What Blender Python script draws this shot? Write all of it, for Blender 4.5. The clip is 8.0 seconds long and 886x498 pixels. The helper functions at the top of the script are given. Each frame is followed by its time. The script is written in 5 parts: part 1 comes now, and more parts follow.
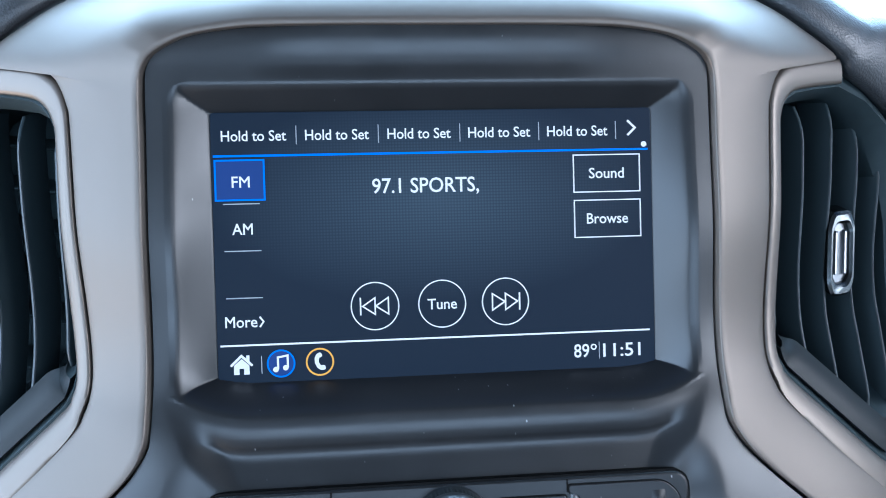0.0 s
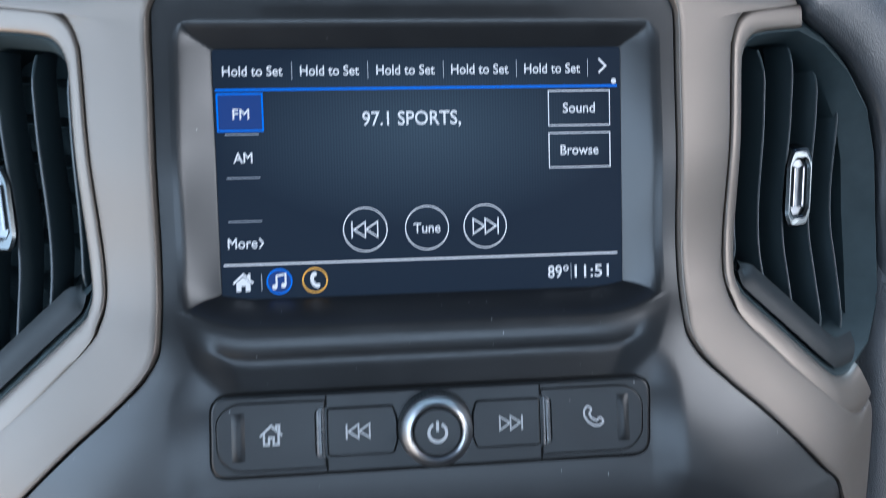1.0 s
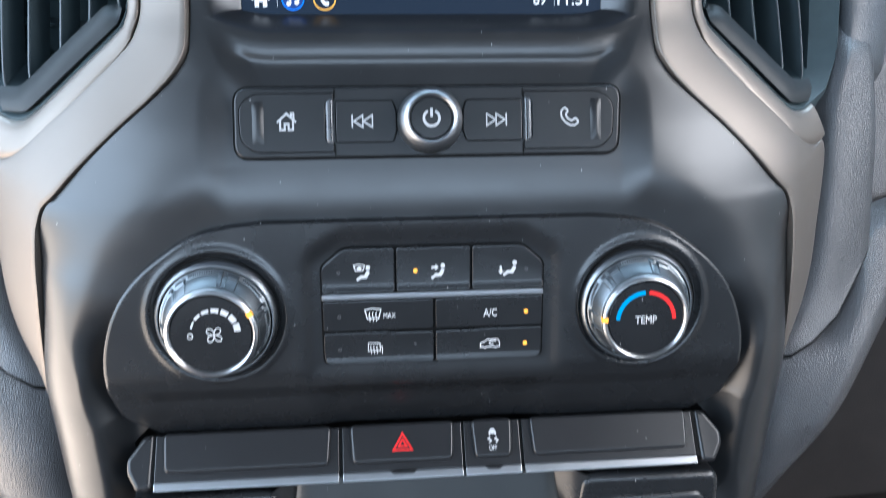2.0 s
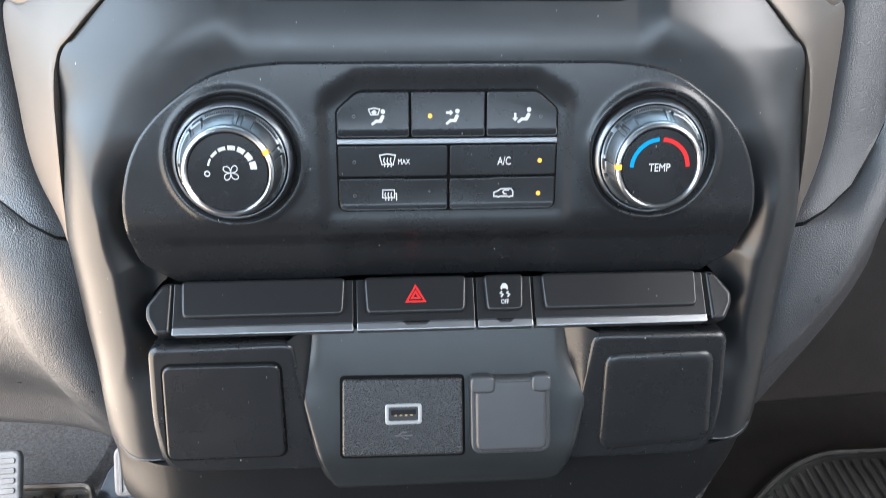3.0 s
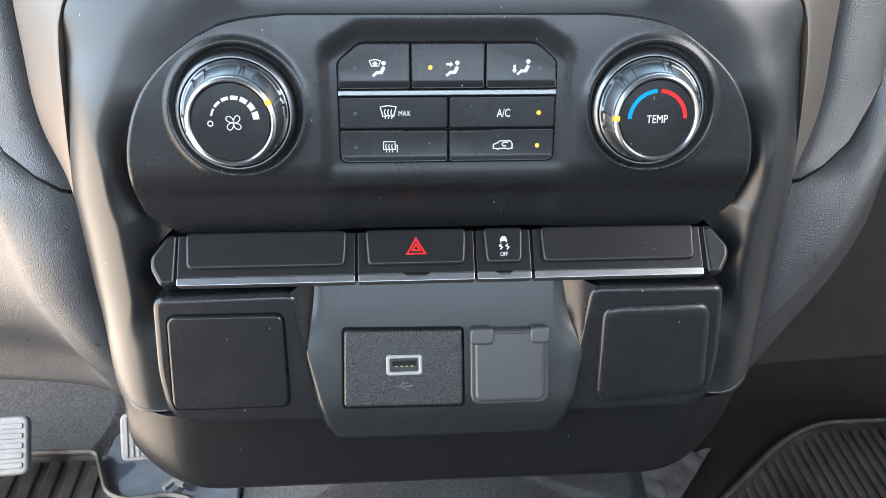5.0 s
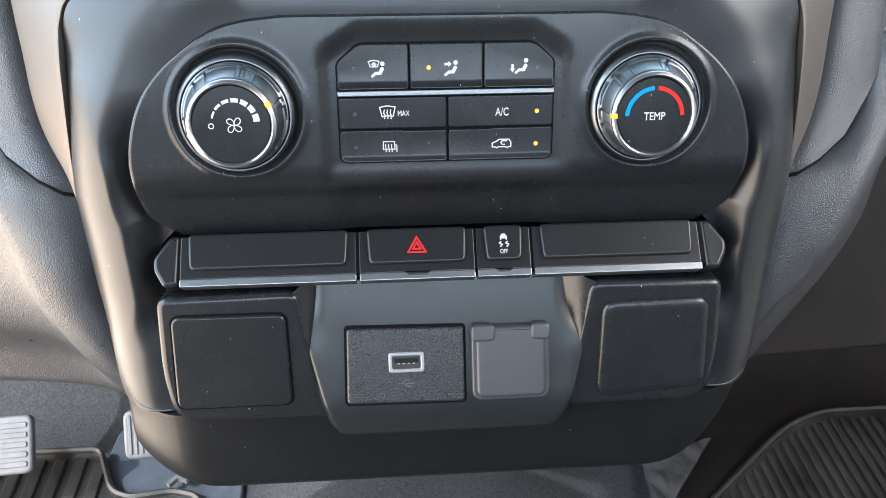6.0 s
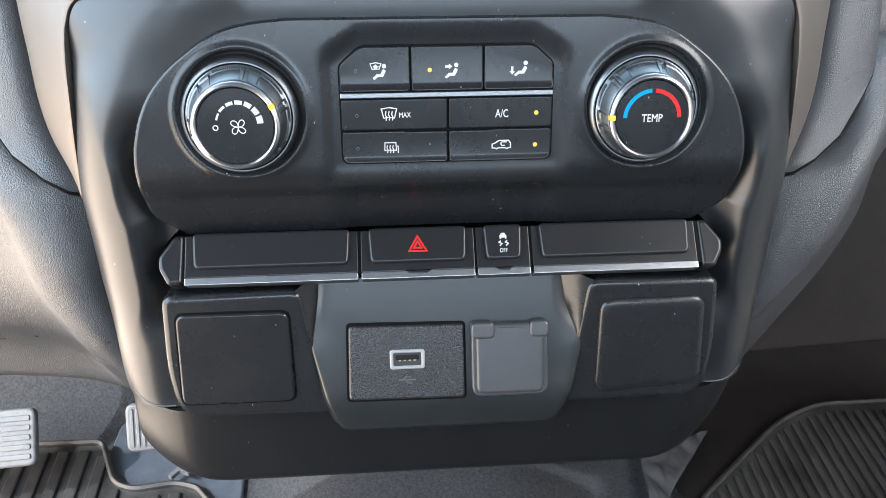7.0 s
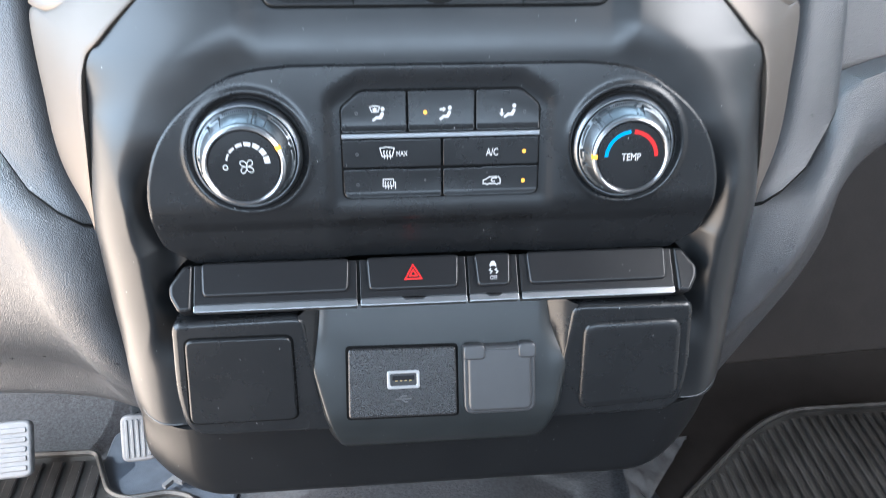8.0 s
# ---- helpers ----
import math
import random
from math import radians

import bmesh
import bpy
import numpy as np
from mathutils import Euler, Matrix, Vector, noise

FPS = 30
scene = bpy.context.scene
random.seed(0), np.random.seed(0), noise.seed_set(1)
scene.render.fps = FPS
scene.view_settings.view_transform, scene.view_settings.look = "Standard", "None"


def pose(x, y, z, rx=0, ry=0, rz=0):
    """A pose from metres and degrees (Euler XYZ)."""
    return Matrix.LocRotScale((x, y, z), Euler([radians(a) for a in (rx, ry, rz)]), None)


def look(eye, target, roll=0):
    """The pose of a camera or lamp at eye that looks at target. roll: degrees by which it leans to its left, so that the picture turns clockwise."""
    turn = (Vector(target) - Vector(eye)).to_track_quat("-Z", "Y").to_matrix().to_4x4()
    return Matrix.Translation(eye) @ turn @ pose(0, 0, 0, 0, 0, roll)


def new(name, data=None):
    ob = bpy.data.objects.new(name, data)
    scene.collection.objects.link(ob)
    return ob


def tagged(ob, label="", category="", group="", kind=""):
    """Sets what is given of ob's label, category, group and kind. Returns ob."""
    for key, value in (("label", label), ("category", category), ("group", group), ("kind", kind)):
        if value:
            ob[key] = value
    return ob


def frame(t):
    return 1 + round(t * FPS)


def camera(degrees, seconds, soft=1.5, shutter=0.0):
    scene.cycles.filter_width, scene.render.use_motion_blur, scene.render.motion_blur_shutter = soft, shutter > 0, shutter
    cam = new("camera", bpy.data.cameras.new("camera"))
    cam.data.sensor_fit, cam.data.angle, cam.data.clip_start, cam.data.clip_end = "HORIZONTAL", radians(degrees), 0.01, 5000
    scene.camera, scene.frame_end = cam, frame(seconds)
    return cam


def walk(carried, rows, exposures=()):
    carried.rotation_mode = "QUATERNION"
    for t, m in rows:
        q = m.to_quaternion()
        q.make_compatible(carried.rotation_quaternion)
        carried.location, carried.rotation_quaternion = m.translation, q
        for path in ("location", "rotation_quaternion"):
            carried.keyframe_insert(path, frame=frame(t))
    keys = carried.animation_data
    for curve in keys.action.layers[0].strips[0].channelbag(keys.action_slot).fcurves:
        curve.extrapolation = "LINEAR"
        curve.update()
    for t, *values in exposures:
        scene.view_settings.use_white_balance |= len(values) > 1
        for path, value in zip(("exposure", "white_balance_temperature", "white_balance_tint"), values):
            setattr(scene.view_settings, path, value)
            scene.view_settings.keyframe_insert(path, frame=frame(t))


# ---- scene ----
cam = camera(59.0, 8.0, soft=0.6, shutter=0.38)
PATH = [
    (0, (-0.024, 0.034, 0.773), (0.164, 1.924, 0.146), 0.1),
    (0.5, (-0.017, 0.025, 0.78), (0.159, 1.9, 0.108), 0.1),
    (0.7, (-0.017, 0.02, 0.776), (0.161, 1.896, 0.107), 0.1),
    (1, (-0.023, 0.006, 0.767), (0.176, 1.866, 0.06), 0.3),
    (1.2, (-0.025, -0.011, 0.751), (0.169, 1.844, 0.029), 0.3),
    (1.5, (-0.025, -0.033, 0.723), (0.17, 1.8, -0.053), 0.6),
    (1.7, (-0.024, -0.045, 0.712), (0.171, 1.77, -0.105), 0.8),
    (2, (-0.024, -0.065, 0.699), (0.151, 1.733, -0.159), 0.8),
    (2.2, (-0.026, -0.07, 0.694), (0.145, 1.699, -0.222), 1.3),
    (3.3, (-0.026, -0.092, 0.646), (0.109, 1.665, -0.301), 0.9),
    (3.5, (-0.023, -0.092, 0.644), (0.111, 1.662, -0.307), 1.0),
    (4, (-0.024, -0.097, 0.644), (0.106, 1.656, -0.31), 1.0),
    (4.5, (-0.026, -0.099, 0.646), (0.111, 1.643, -0.327), 1.2),
    (5.8, (-0.023, -0.101, 0.649), (0.102, 1.63, -0.345), 0.2),
    (6, (-0.026, -0.101, 0.651), (0.108, 1.626, -0.35), 0.3),
    (6.5, (-0.027, -0.103, 0.654), (0.108, 1.621, -0.349), 0.4),
    (7, (-0.027, -0.104, 0.657), (0.109, 1.611, -0.363), 0.4),
    (7.5, (-0.027, -0.105, 0.659), (0.111, 1.604, -0.371), 0.6),
    (7.8, (-0.025, -0.109, 0.664), (0.113, 1.606, -0.355), 0.6),
    (8, (-0.034, -0.118, 0.681), (0.147, 1.595, -0.336), 1.0),
]
EXPOSURES = [(0, 0.0, 4820, 4), (0.5, -0.20, 4900, 4), (1, -0.26, 5080, 4), (1.2, 0.02, 5130, 4), (1.5, 0.33, 5160, 4), (2, 0.50, 5260, 4), (3.4, 0.55, 5600, 4), (7.6, 0.55, 5600, 4), (8, 0.8, 5350, 4)]
walk(cam, [(t, look(eye, target, roll)) for t, eye, target, roll in PATH], EXPOSURES)

# ---- world and large lights ----
world = bpy.data.worlds.new("world")
scene.world = world
world.use_nodes = True
sky = world.node_tree.nodes.new("ShaderNodeTexSky")
sky.sky_type, sky.sun_disc = "NISHITA", False
sky.sun_elevation, sky.sun_rotation = radians(52), radians(-110)
world.node_tree.links.new(sky.outputs[0], world.node_tree.nodes["Background"].inputs[0])
world.node_tree.nodes["Background"].inputs[1].default_value = 0.12
sun = new("sun", bpy.data.lights.new("sun", "SUN"))
sun.data.energy, sun.data.angle, sun.data.color = 3.0, radians(0.5), (1.0, 0.95, 0.87)
sun.matrix_world = look((-2.2, -0.9, 3.2), (0, 0, 0.4))


def window_light(name, eye, target, wide, high, watts, colour):
    lamp = new(name, bpy.data.lights.new(name, "AREA"))
    lamp.data.shape, lamp.data.size, lamp.data.size_y = "RECTANGLE", wide, high
    lamp.data.energy, lamp.data.color = watts, colour
    lamp.matrix_world = look(eye, target)
    return lamp


window_light("windscreen_light", (0, 0.70, 0.97), (0, 0.0, 0.56), 1.36, 0.80, 44.0, (0.77, 0.92, 1.0))
window_light("driver_door_ground_light", (-0.76, -0.05, 0.22), (0, 0.05, 0.50), 1.25, 0.60, 18.5, (1.0, 0.74, 0.54))
window_light("driver_door_sky_light", (-0.76, -0.05, 0.84), (0, 0.05, 0.50), 1.25, 0.64, 15.5, (0.90, 0.95, 1.0))
window_light("passenger_window_light", (0.735, -0.24, 1.0), (0, -0.1, 0.60), 0.80, 0.36, 13.0, (1.0, 0.86, 0.76))
window_light("rear_window_light", (0, -1.16, 0.94), (0, 0.2, 0.60), 1.2, 0.28, 8.6, (0.90, 0.95, 1.0))

# ---- materials ----


def material(name, colour, rough=0.5, metal=0.0, grain=None, bump=0.0, vary=0.0, vary_scale=40.0, rough_vary=0.0,
             emit=None, strength=0.0, coat=0.0, kind="noise", spec=0.5, dust=0.0):
    m = bpy.data.materials.new(name)
    m.use_nodes = True
    nt = m.node_tree
    b = nt.nodes["Principled BSDF"]
    b.inputs["Base Color"].default_value = (*colour, 1)
    b.inputs["Roughness"].default_value = rough
    b.inputs["Metallic"].default_value = metal
    b.inputs["Coat Weight"].default_value = coat
    b.inputs["Specular IOR Level"].default_value = spec
    if emit:
        b.inputs["Emission Color"].default_value = (*emit, 1)
        b.inputs["Emission Strength"].default_value = strength
    co = nt.nodes.new("ShaderNodeNewGeometry").outputs["Position"]
    if vary or rough_vary:
        n = nt.nodes.new("ShaderNodeTexNoise")
        n.inputs["Scale"].default_value = vary_scale
        n.inputs["Detail"].default_value = 6
        n.inputs["Roughness"].default_value = 0.65
        nt.links.new(co, n.inputs["Vector"])
        if vary:
            ramp = nt.nodes.new("ShaderNodeValToRGB")
            ramp.color_ramp.elements[0].position, ramp.color_ramp.elements[1].position = 0.3, 0.7
            ramp.color_ramp.elements[0].color = (*[c * (1 - vary) for c in colour], 1)
            ramp.color_ramp.elements[1].color = (*[min(1, c * (1 + vary)) for c in colour], 1)
            nt.links.new(n.outputs["Fac"], ramp.inputs[0])
            nt.links.new(ramp.outputs[0], b.inputs["Base Color"])
        if rough_vary:
            mr = nt.nodes.new("ShaderNodeMapRange")
            mr.inputs["From Min"].default_value, mr.inputs["From Max"].default_value = 0.3, 0.7
            mr.inputs["To Min"].default_value, mr.inputs["To Max"].default_value = rough - rough_vary, rough + rough_vary
            nt.links.new(n.outputs["Fac"], mr.inputs[0])
            nt.links.new(mr.outputs[0], b.inputs["Roughness"])
    if dust:
        # a few pale dust specks and short scuffs
        mp = nt.nodes.new("ShaderNodeMapping")
        mp.inputs["Scale"].default_value = (1.0, 0.6, 0.45)
        mp.inputs["Rotation"].default_value = (0.0, 0.25, 0.0)
        vo = nt.nodes.new("ShaderNodeTexVoronoi")
        vo.inputs["Scale"].default_value = 300
        nt.links.new(co, mp.inputs[0])
        nt.links.new(mp.outputs[0], vo.inputs["Vector"])
        near = nt.nodes.new("ShaderNodeMapRange")
        near.inputs["From Min"].default_value, near.inputs["From Max"].default_value = 0.03, 0.085
        near.inputs["To Min"].default_value, near.inputs["To Max"].default_value = 1.0, 0.0
        nt.links.new(vo.outputs["Distance"], near.inputs[0])
        pick = nt.nodes.new("ShaderNodeSeparateColor")
        nt.links.new(vo.outputs["Color"], pick.inputs[0])
        few = nt.nodes.new("ShaderNodeMapRange")
        few.inputs["From Min"].default_value, few.inputs["From Max"].default_value = 0.66, 1.0
        few.inputs["To Max"].default_value = dust
        nt.links.new(pick.outputs[0], few.inputs[0])
        mul = nt.nodes.new("ShaderNodeMath")
        mul.operation = "MULTIPLY"
        nt.links.new(near.outputs[0], mul.inputs[0])
        nt.links.new(few.outputs[0], mul.inputs[1])
        mix = nt.nodes.new("ShaderNodeMix")
        mix.data_type = "RGBA"
        mix.inputs[6].default_value = (*colour, 1)
        mix.inputs[7].default_value = (0.40, 0.40, 0.40, 1)
        if b.inputs["Base Color"].is_linked:
            nt.links.new(b.inputs["Base Color"].links[0].from_socket, mix.inputs[6])
        nt.links.new(mul.outputs[0], mix.inputs[0])
        nt.links.new(mix.outputs[2], b.inputs["Base Color"])
    if grain:
        if kind == "noise":
            g = nt.nodes.new("ShaderNodeTexNoise")
            g.inputs["Scale"].default_value = grain
            g.inputs["Detail"].default_value = 3
            out = g.outputs["Fac"]
        else:
            g = nt.nodes.new("ShaderNodeTexVoronoi")
            g.inputs["Scale"].default_value = grain
            out = g.outputs["Distance"]
        nt.links.new(co, g.inputs["Vector"])
        bp = nt.nodes.new("ShaderNodeBump")
        bp.inputs["Strength"].default_value = bump
        bp.inputs["Distance"].default_value = (0.5 if kind == "cell" else 0.4) / grain
        bp.invert = kind == "cell"
        nt.links.new(out, bp.inputs["Height"])
        nt.links.new(bp.outputs[0], b.inputs["Normal"])
    return m


SATIN = material("satin_charcoal_plastic", (0.0085, 0.0090, 0.0098), 0.33, grain=2600, bump=0.10, rough_vary=0.04, vary=0.12, dust=0.7, spec=0.5)
MATTE = material("soft_black_plastic", (0.0078, 0.0082, 0.0090), 0.27, grain=2600, bump=0.08, rough_vary=0.04, vary=0.08, dust=0.9, spec=0.43)
KEY = material("key_black_plastic", (0.0056, 0.0058, 0.0064), 0.27, grain=3000, bump=0.06, rough_vary=0.05, spec=0.32, dust=0.7)
BARKEY = material("radio_key_plastic", (0.0060, 0.0064, 0.0070), 0.36, grain=3000, bump=0.06, rough_vary=0.04, dust=0.6, spec=0.32)
SHELFKEY = material("switch_plastic", (0.0092, 0.0092, 0.0100), 0.30, grain=3000, bump=0.08, rough_vary=0.02, spec=0.32, dust=0.8)
EDGEGREY = material("grey_edge_plastic", (0.05, 0.052, 0.056), 0.3, rough_vary=0.04)
STRIP = material("brushed_strip", (0.26, 0.265, 0.275), 0.34, metal=0.95, rough_vary=0.05, vary_scale=200)
KNOBRING = material("silver_knob_ring", (0.27, 0.275, 0.285), 0.34, metal=1.0, rough_vary=0.03)
CHINMAT = material("chin_plastic", (0.0085, 0.0100, 0.0106), 0.32, grain=2600, bump=0.08, rough_vary=0.04, vary=0.12, dust=0.8, spec=0.55)
GLOSS = material("piano_black", (0.006, 0.006, 0.007), 0.12, rough_vary=0.04, vary_scale=90)
VOID = material("vent_black", (0.028, 0.039, 0.043), 0.55, vary=0.2, spec=0.15)
LIP = material("vent_lip_satin", (0.009, 0.0105, 0.011), 0.46, rough_vary=0.04, spec=0.20)
VANE = material("vane_plastic", (0.036, 0.048, 0.053), 0.5, rough_vary=0.05, spec=0.22)
VANEEDGE = material("vane_front", (0.030, 0.034, 0.037), 0.36, rough_vary=0.04, spec=0.4)
SILVER = material("satin_silver_paint", (0.118, 0.101, 0.086), 0.48, metal=0.65, grain=3500, bump=0.05, rough_vary=0.03, vary=0.03, vary_scale=25)
FRAMESIL = material("vent_frame_silver", (0.130, 0.110, 0.092), 0.42, metal=0.65, rough_vary=0.03)
BRIGHT = material("bright_chrome", (0.28, 0.28, 0.285), 0.30, metal=1.0, rough_vary=0.02)
TABCHROME = material("tab_chrome", (0.10, 0.108, 0.11), 0.24, metal=1.0, rough_vary=0.03)
KNURL = material("dark_chrome", (0.115, 0.125, 0.133), 0.33, metal=0.9, rough_vary=0.04)
COLLAR = material("satin_collar", (0.17, 0.178, 0.186), 0.36, metal=1.0, rough_vary=0.04)
# darker copy of the soft black plastic: the skirt's shade is in its colour
SKIRTSHADE = material("skirt_shaded_plastic", (0.0040, 0.0042, 0.0047), 0.34, grain=2400, bump=0.12, rough_vary=0.04, dust=0.6, spec=0.32)
GRAIN = material("grained_dash_plastic", (0.037, 0.037, 0.039), 0.32, grain=1500, bump=0.75, kind="cell", vary=0.15, rough_vary=0.05)
PAD = material("grained_dash_pad", (0.027, 0.029, 0.032), 0.42, grain=1100, bump=0.28, kind="cell", vary=0.12, rough_vary=0.05)
USBTEX = material("stippled_black_plastic", (0.014, 0.014, 0.0146), 0.27, grain=1700, bump=1.0, vary=0.7, vary_scale=1500)
COVER = material("grey_rubber_cover", (0.032, 0.033, 0.0355), 0.36, grain=2500, bump=0.15, vary=0.12)
# white, red and blue print have a faint glow added to lift them
PRINT = material("glowing_white_print", (0.35, 0.35, 0.35), 0.55, emit=(1, 1, 1), strength=0.02)
GREYPRINT = material("grey_print", (0.27, 0.275, 0.28), 0.55)
DIMPRINT = material("dim_print", (0.04, 0.04, 0.042), 0.35)
REDPRINT = material("glowing_red_print", (0.42, 0.012, 0.012), 0.6, emit=(1, 0.02, 0.01), strength=0.05, spec=0.15)
BLUEPRINT = material("glowing_blue_print", (0.012, 0.17, 0.36), 0.6, emit=(0.02, 0.4, 0.8), strength=0.03, spec=0.15)
AMBER = material("amber_lamp", (0.5, 0.22, 0.02), 0.4, emit=(1.0, 0.36, 0.01), strength=0.6)
# near-black without sheen: the shade between parts is put into this colour
GAPSHADE = material("gap_shade_black", (0.003, 0.003, 0.003), 0.6, spec=0.06)
RUBBER = material("mat_rubber", (0.036, 0.0345, 0.033), 0.38, grain=900, bump=0.35, vary=0.55, vary_scale=22, rough_vary=0.10)
PEDAL = material("pedal_rubber", (0.14, 0.14, 0.145), 0.45, vary=0.2, vary_scale=60, grain=700, bump=0.3)
CARPET = material("carpet", (0.041, 0.042, 0.046), 0.9, grain=420, bump=0.8, vary=0.5, vary_scale=300)
TUNNEL = material("floor_plastic", (0.085, 0.095, 0.115), 0.40, grain=600, bump=0.4, vary=0.2)
FILM = material("plastic_film", (0.072, 0.073, 0.076), 0.22, grain=300, bump=0.12, vary=0.2)
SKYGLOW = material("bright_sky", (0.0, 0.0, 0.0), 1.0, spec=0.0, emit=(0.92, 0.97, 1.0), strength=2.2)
DARKROOF = material("unseen_roof_dark", (0.05, 0.052, 0.055), 0.7, grain=400, bump=0.2, vary=0.1)
HEADLINER = material("headliner_cloth", (0.24, 0.26, 0.285), 0.9, grain=500, bump=0.3, vary=0.06)
# tone of unseen rear slabs, set by what the console reflects of them
REARCLOTH = material("unseen_rear_cloth", (0.12, 0.12, 0.128), 0.9, grain=500, bump=0.3, vary=0.06)
BROWN = material("brown_black_liner", (0.013, 0.0112, 0.0104), 0.6, grain=700, bump=0.2, vary=0.2, spec=0.2)
CABIN = material("cabin_trim", (0.15, 0.152, 0.156), 0.8, grain=300, bump=0.3, vary=0.1)
# unseen door made pale so that it bounces fill onto the right side
DOORBOUNCE = material("door_bounce_trim", (0.40, 0.385, 0.37), 0.6, grain=300, bump=0.3, vary=0.1)
USBIN = material("port_dark", (0.01, 0.01, 0.011), 0.4)
BRASS = material("brass_contact", (0.55, 0.38, 0.15), 0.35, metal=1.0)
USBMET = material("port_metal", (0.24, 0.245, 0.25), 0.4, metal=0.3, rough_vary=0.05)

LIT = material("screen_white", (0.0, 0.0, 0.0), 0.5, spec=0.25, emit=(1.0, 0.96, 0.97), strength=0.95)
LITGREY = material("screen_grey", (0.0, 0.0, 0.0), 0.5, spec=0.25, emit=(0.55, 0.57, 0.62), strength=0.8)
LITBLUE = material("screen_blue", (0.0, 0.0, 0.0), 0.5, spec=0.25, emit=(0.012, 0.20, 0.95), strength=1.0)
LITNAVY = material("screen_navy", (0.0, 0.0, 0.0), 0.5, spec=0.25, emit=(0.006, 0.040, 0.21), strength=1.0)
LITGOLD = material("screen_gold", (0.0, 0.0, 0.0), 0.5, spec=0.25, emit=(1.0, 0.50, 0.06), strength=0.95)


def screen_material():
    """Dark display glass with a faint grey glow and a fine lattice behind the station name."""
    m = bpy.data.materials.new("display_glass")
    m.use_nodes = True
    nt = m.node_tree
    b = nt.nodes["Principled BSDF"]
    b.inputs["Base Color"].default_value = (0.004, 0.005, 0.007, 1)
    b.inputs["Roughness"].default_value = 0.5
    b.inputs["Specular IOR Level"].default_value = 0.10
    co = nt.nodes.new("ShaderNodeTexCoord").outputs["Object"]
    mp = nt.nodes.new("ShaderNodeMapping")
    mp.inputs["Scale"].default_value = (13.0, 27.0, 0.0)
    mp.inputs["Location"].default_value = (0.0, -0.016 * 27.0, 0.0)
    nt.links.new(co, mp.inputs[0])
    gr = nt.nodes.new("ShaderNodeTexGradient")
    gr.gradient_type = "SPHERICAL"
    nt.links.new(mp.outputs[0], gr.inputs[0])
    vo = nt.nodes.new("ShaderNodeTexVoronoi")
    vo.inputs["Scale"].default_value = 950
    vo.inputs["Randomness"].default_value = 0.0
    nt.links.new(co, vo.inputs["Vector"])
    mr = nt.nodes.new("ShaderNodeMapRange")
    mr.inputs["From Min"].default_value, mr.inputs["From Max"].default_value = 0.15, 0.55
    mr.inputs["To Min"].default_value, mr.inputs["To Max"].default_value = 1.25, 0.65
    nt.links.new(vo.outputs["Distance"], mr.inputs[0])
    mu = nt.nodes.new("ShaderNodeMath")
    mu.operation = "MULTIPLY"
    nt.links.new(gr.outputs["Fac"], mu.inputs[0])
    nt.links.new(mr.outputs[0], mu.inputs[1])
    ramp = nt.nodes.new("ShaderNodeValToRGB")
    ramp.color_ramp.elements[0].color = (0.0042, 0.0112, 0.0245, 1)
    ramp.color_ramp.elements[1].color = (0.054, 0.077, 0.102, 1)
    nt.links.new(mu.outputs[0], ramp.inputs[0])
    nt.links.new(ramp.outputs[0], b.inputs["Emission Color"])
    b.inputs["Emission Strength"].default_value = 1.0
    return m


DISPLAY = screen_material()

# ---- building helpers (lengths below in millimetres) ----
MM = 0.001


def thing(name, place, slope, label, category, kind="", group=""):
    """An Empty whose own axes are right, up along a face that leans back by slope, and out of the face."""
    th = math.atan(slope)
    e = new(name)
    m = Matrix(((1, 0, 0), (0, math.sin(th), -math.cos(th)), (0, math.cos(th), math.sin(th)))).to_4x4()
    m.translation = Vector(place) * MM
    e.matrix_world = m
    return tagged(e, label, category, group, kind)


def plain(name, label, category, kind=""):
    return tagged(new(name), label, category, "", kind)


def part(name, bm, mat, parent=None, label="", sharp=32):
    me = bpy.data.meshes.new(name)
    bmesh.ops.recalc_face_normals(bm, faces=bm.faces)
    bmesh.ops.scale(bm, vec=(MM, MM, MM), verts=bm.verts)
    bm.to_mesh(me)
    bm.free()
    me.shade_smooth()
    me.set_sharp_from_angle(angle=radians(sharp))
    me.materials.append(mat)
    ob = new(name, me)
    if parent:
        ob.parent = parent
    if label:
        ob["label"] = label
    return ob


def sheet(points, flip=False):
    """A smooth sheet through rows of points; the order of rows and points is kept."""
    bm = bmesh.new()
    rows = [[bm.verts.new(p) for p in row] for row in points]
    for a, b in zip(rows, rows[1:]):
        for i in range(len(a) - 1):
            q = [a[i], a[i + 1], b[i + 1], b[i]]
            if len({tuple(round(c, 5) for c in v.co) for v in q}) > 2:
                bm.faces.new(q)
    return bm


def spline(points, n):
    """n points evenly along the parameter of a Catmull-Rom curve."""
    p = np.array(points, float)
    q = np.vstack([2 * p[0] - p[1], p, 2 * p[-1] - p[-2]])
    out = []
    for u in np.linspace(0, len(p) - 1, n):
        i = min(int(u), len(p) - 2)
        t = u - i
        a, b, c, d = q[i:i + 4]
        out.append(0.5 * (2 * b + (c - a) * t + (2 * a - 5 * b + 4 * c - d) * t * t + (3 * b - a - 3 * c + d) * t ** 3))
    return np.array(out)


def loft(rows, n, m):
    """A sheet through a few rough rows, smoothed both ways."""
    fine = np.array([spline(r, n) for r in rows])
    return np.array([spline(fine[:, i], m) for i in range(n)]).transpose(1, 0, 2)


def smooth(a, b, x):
    t = np.clip((np.asarray(x, float) - a) / (b - a), 0, 1)
    return t * t * (3 - 2 * t)


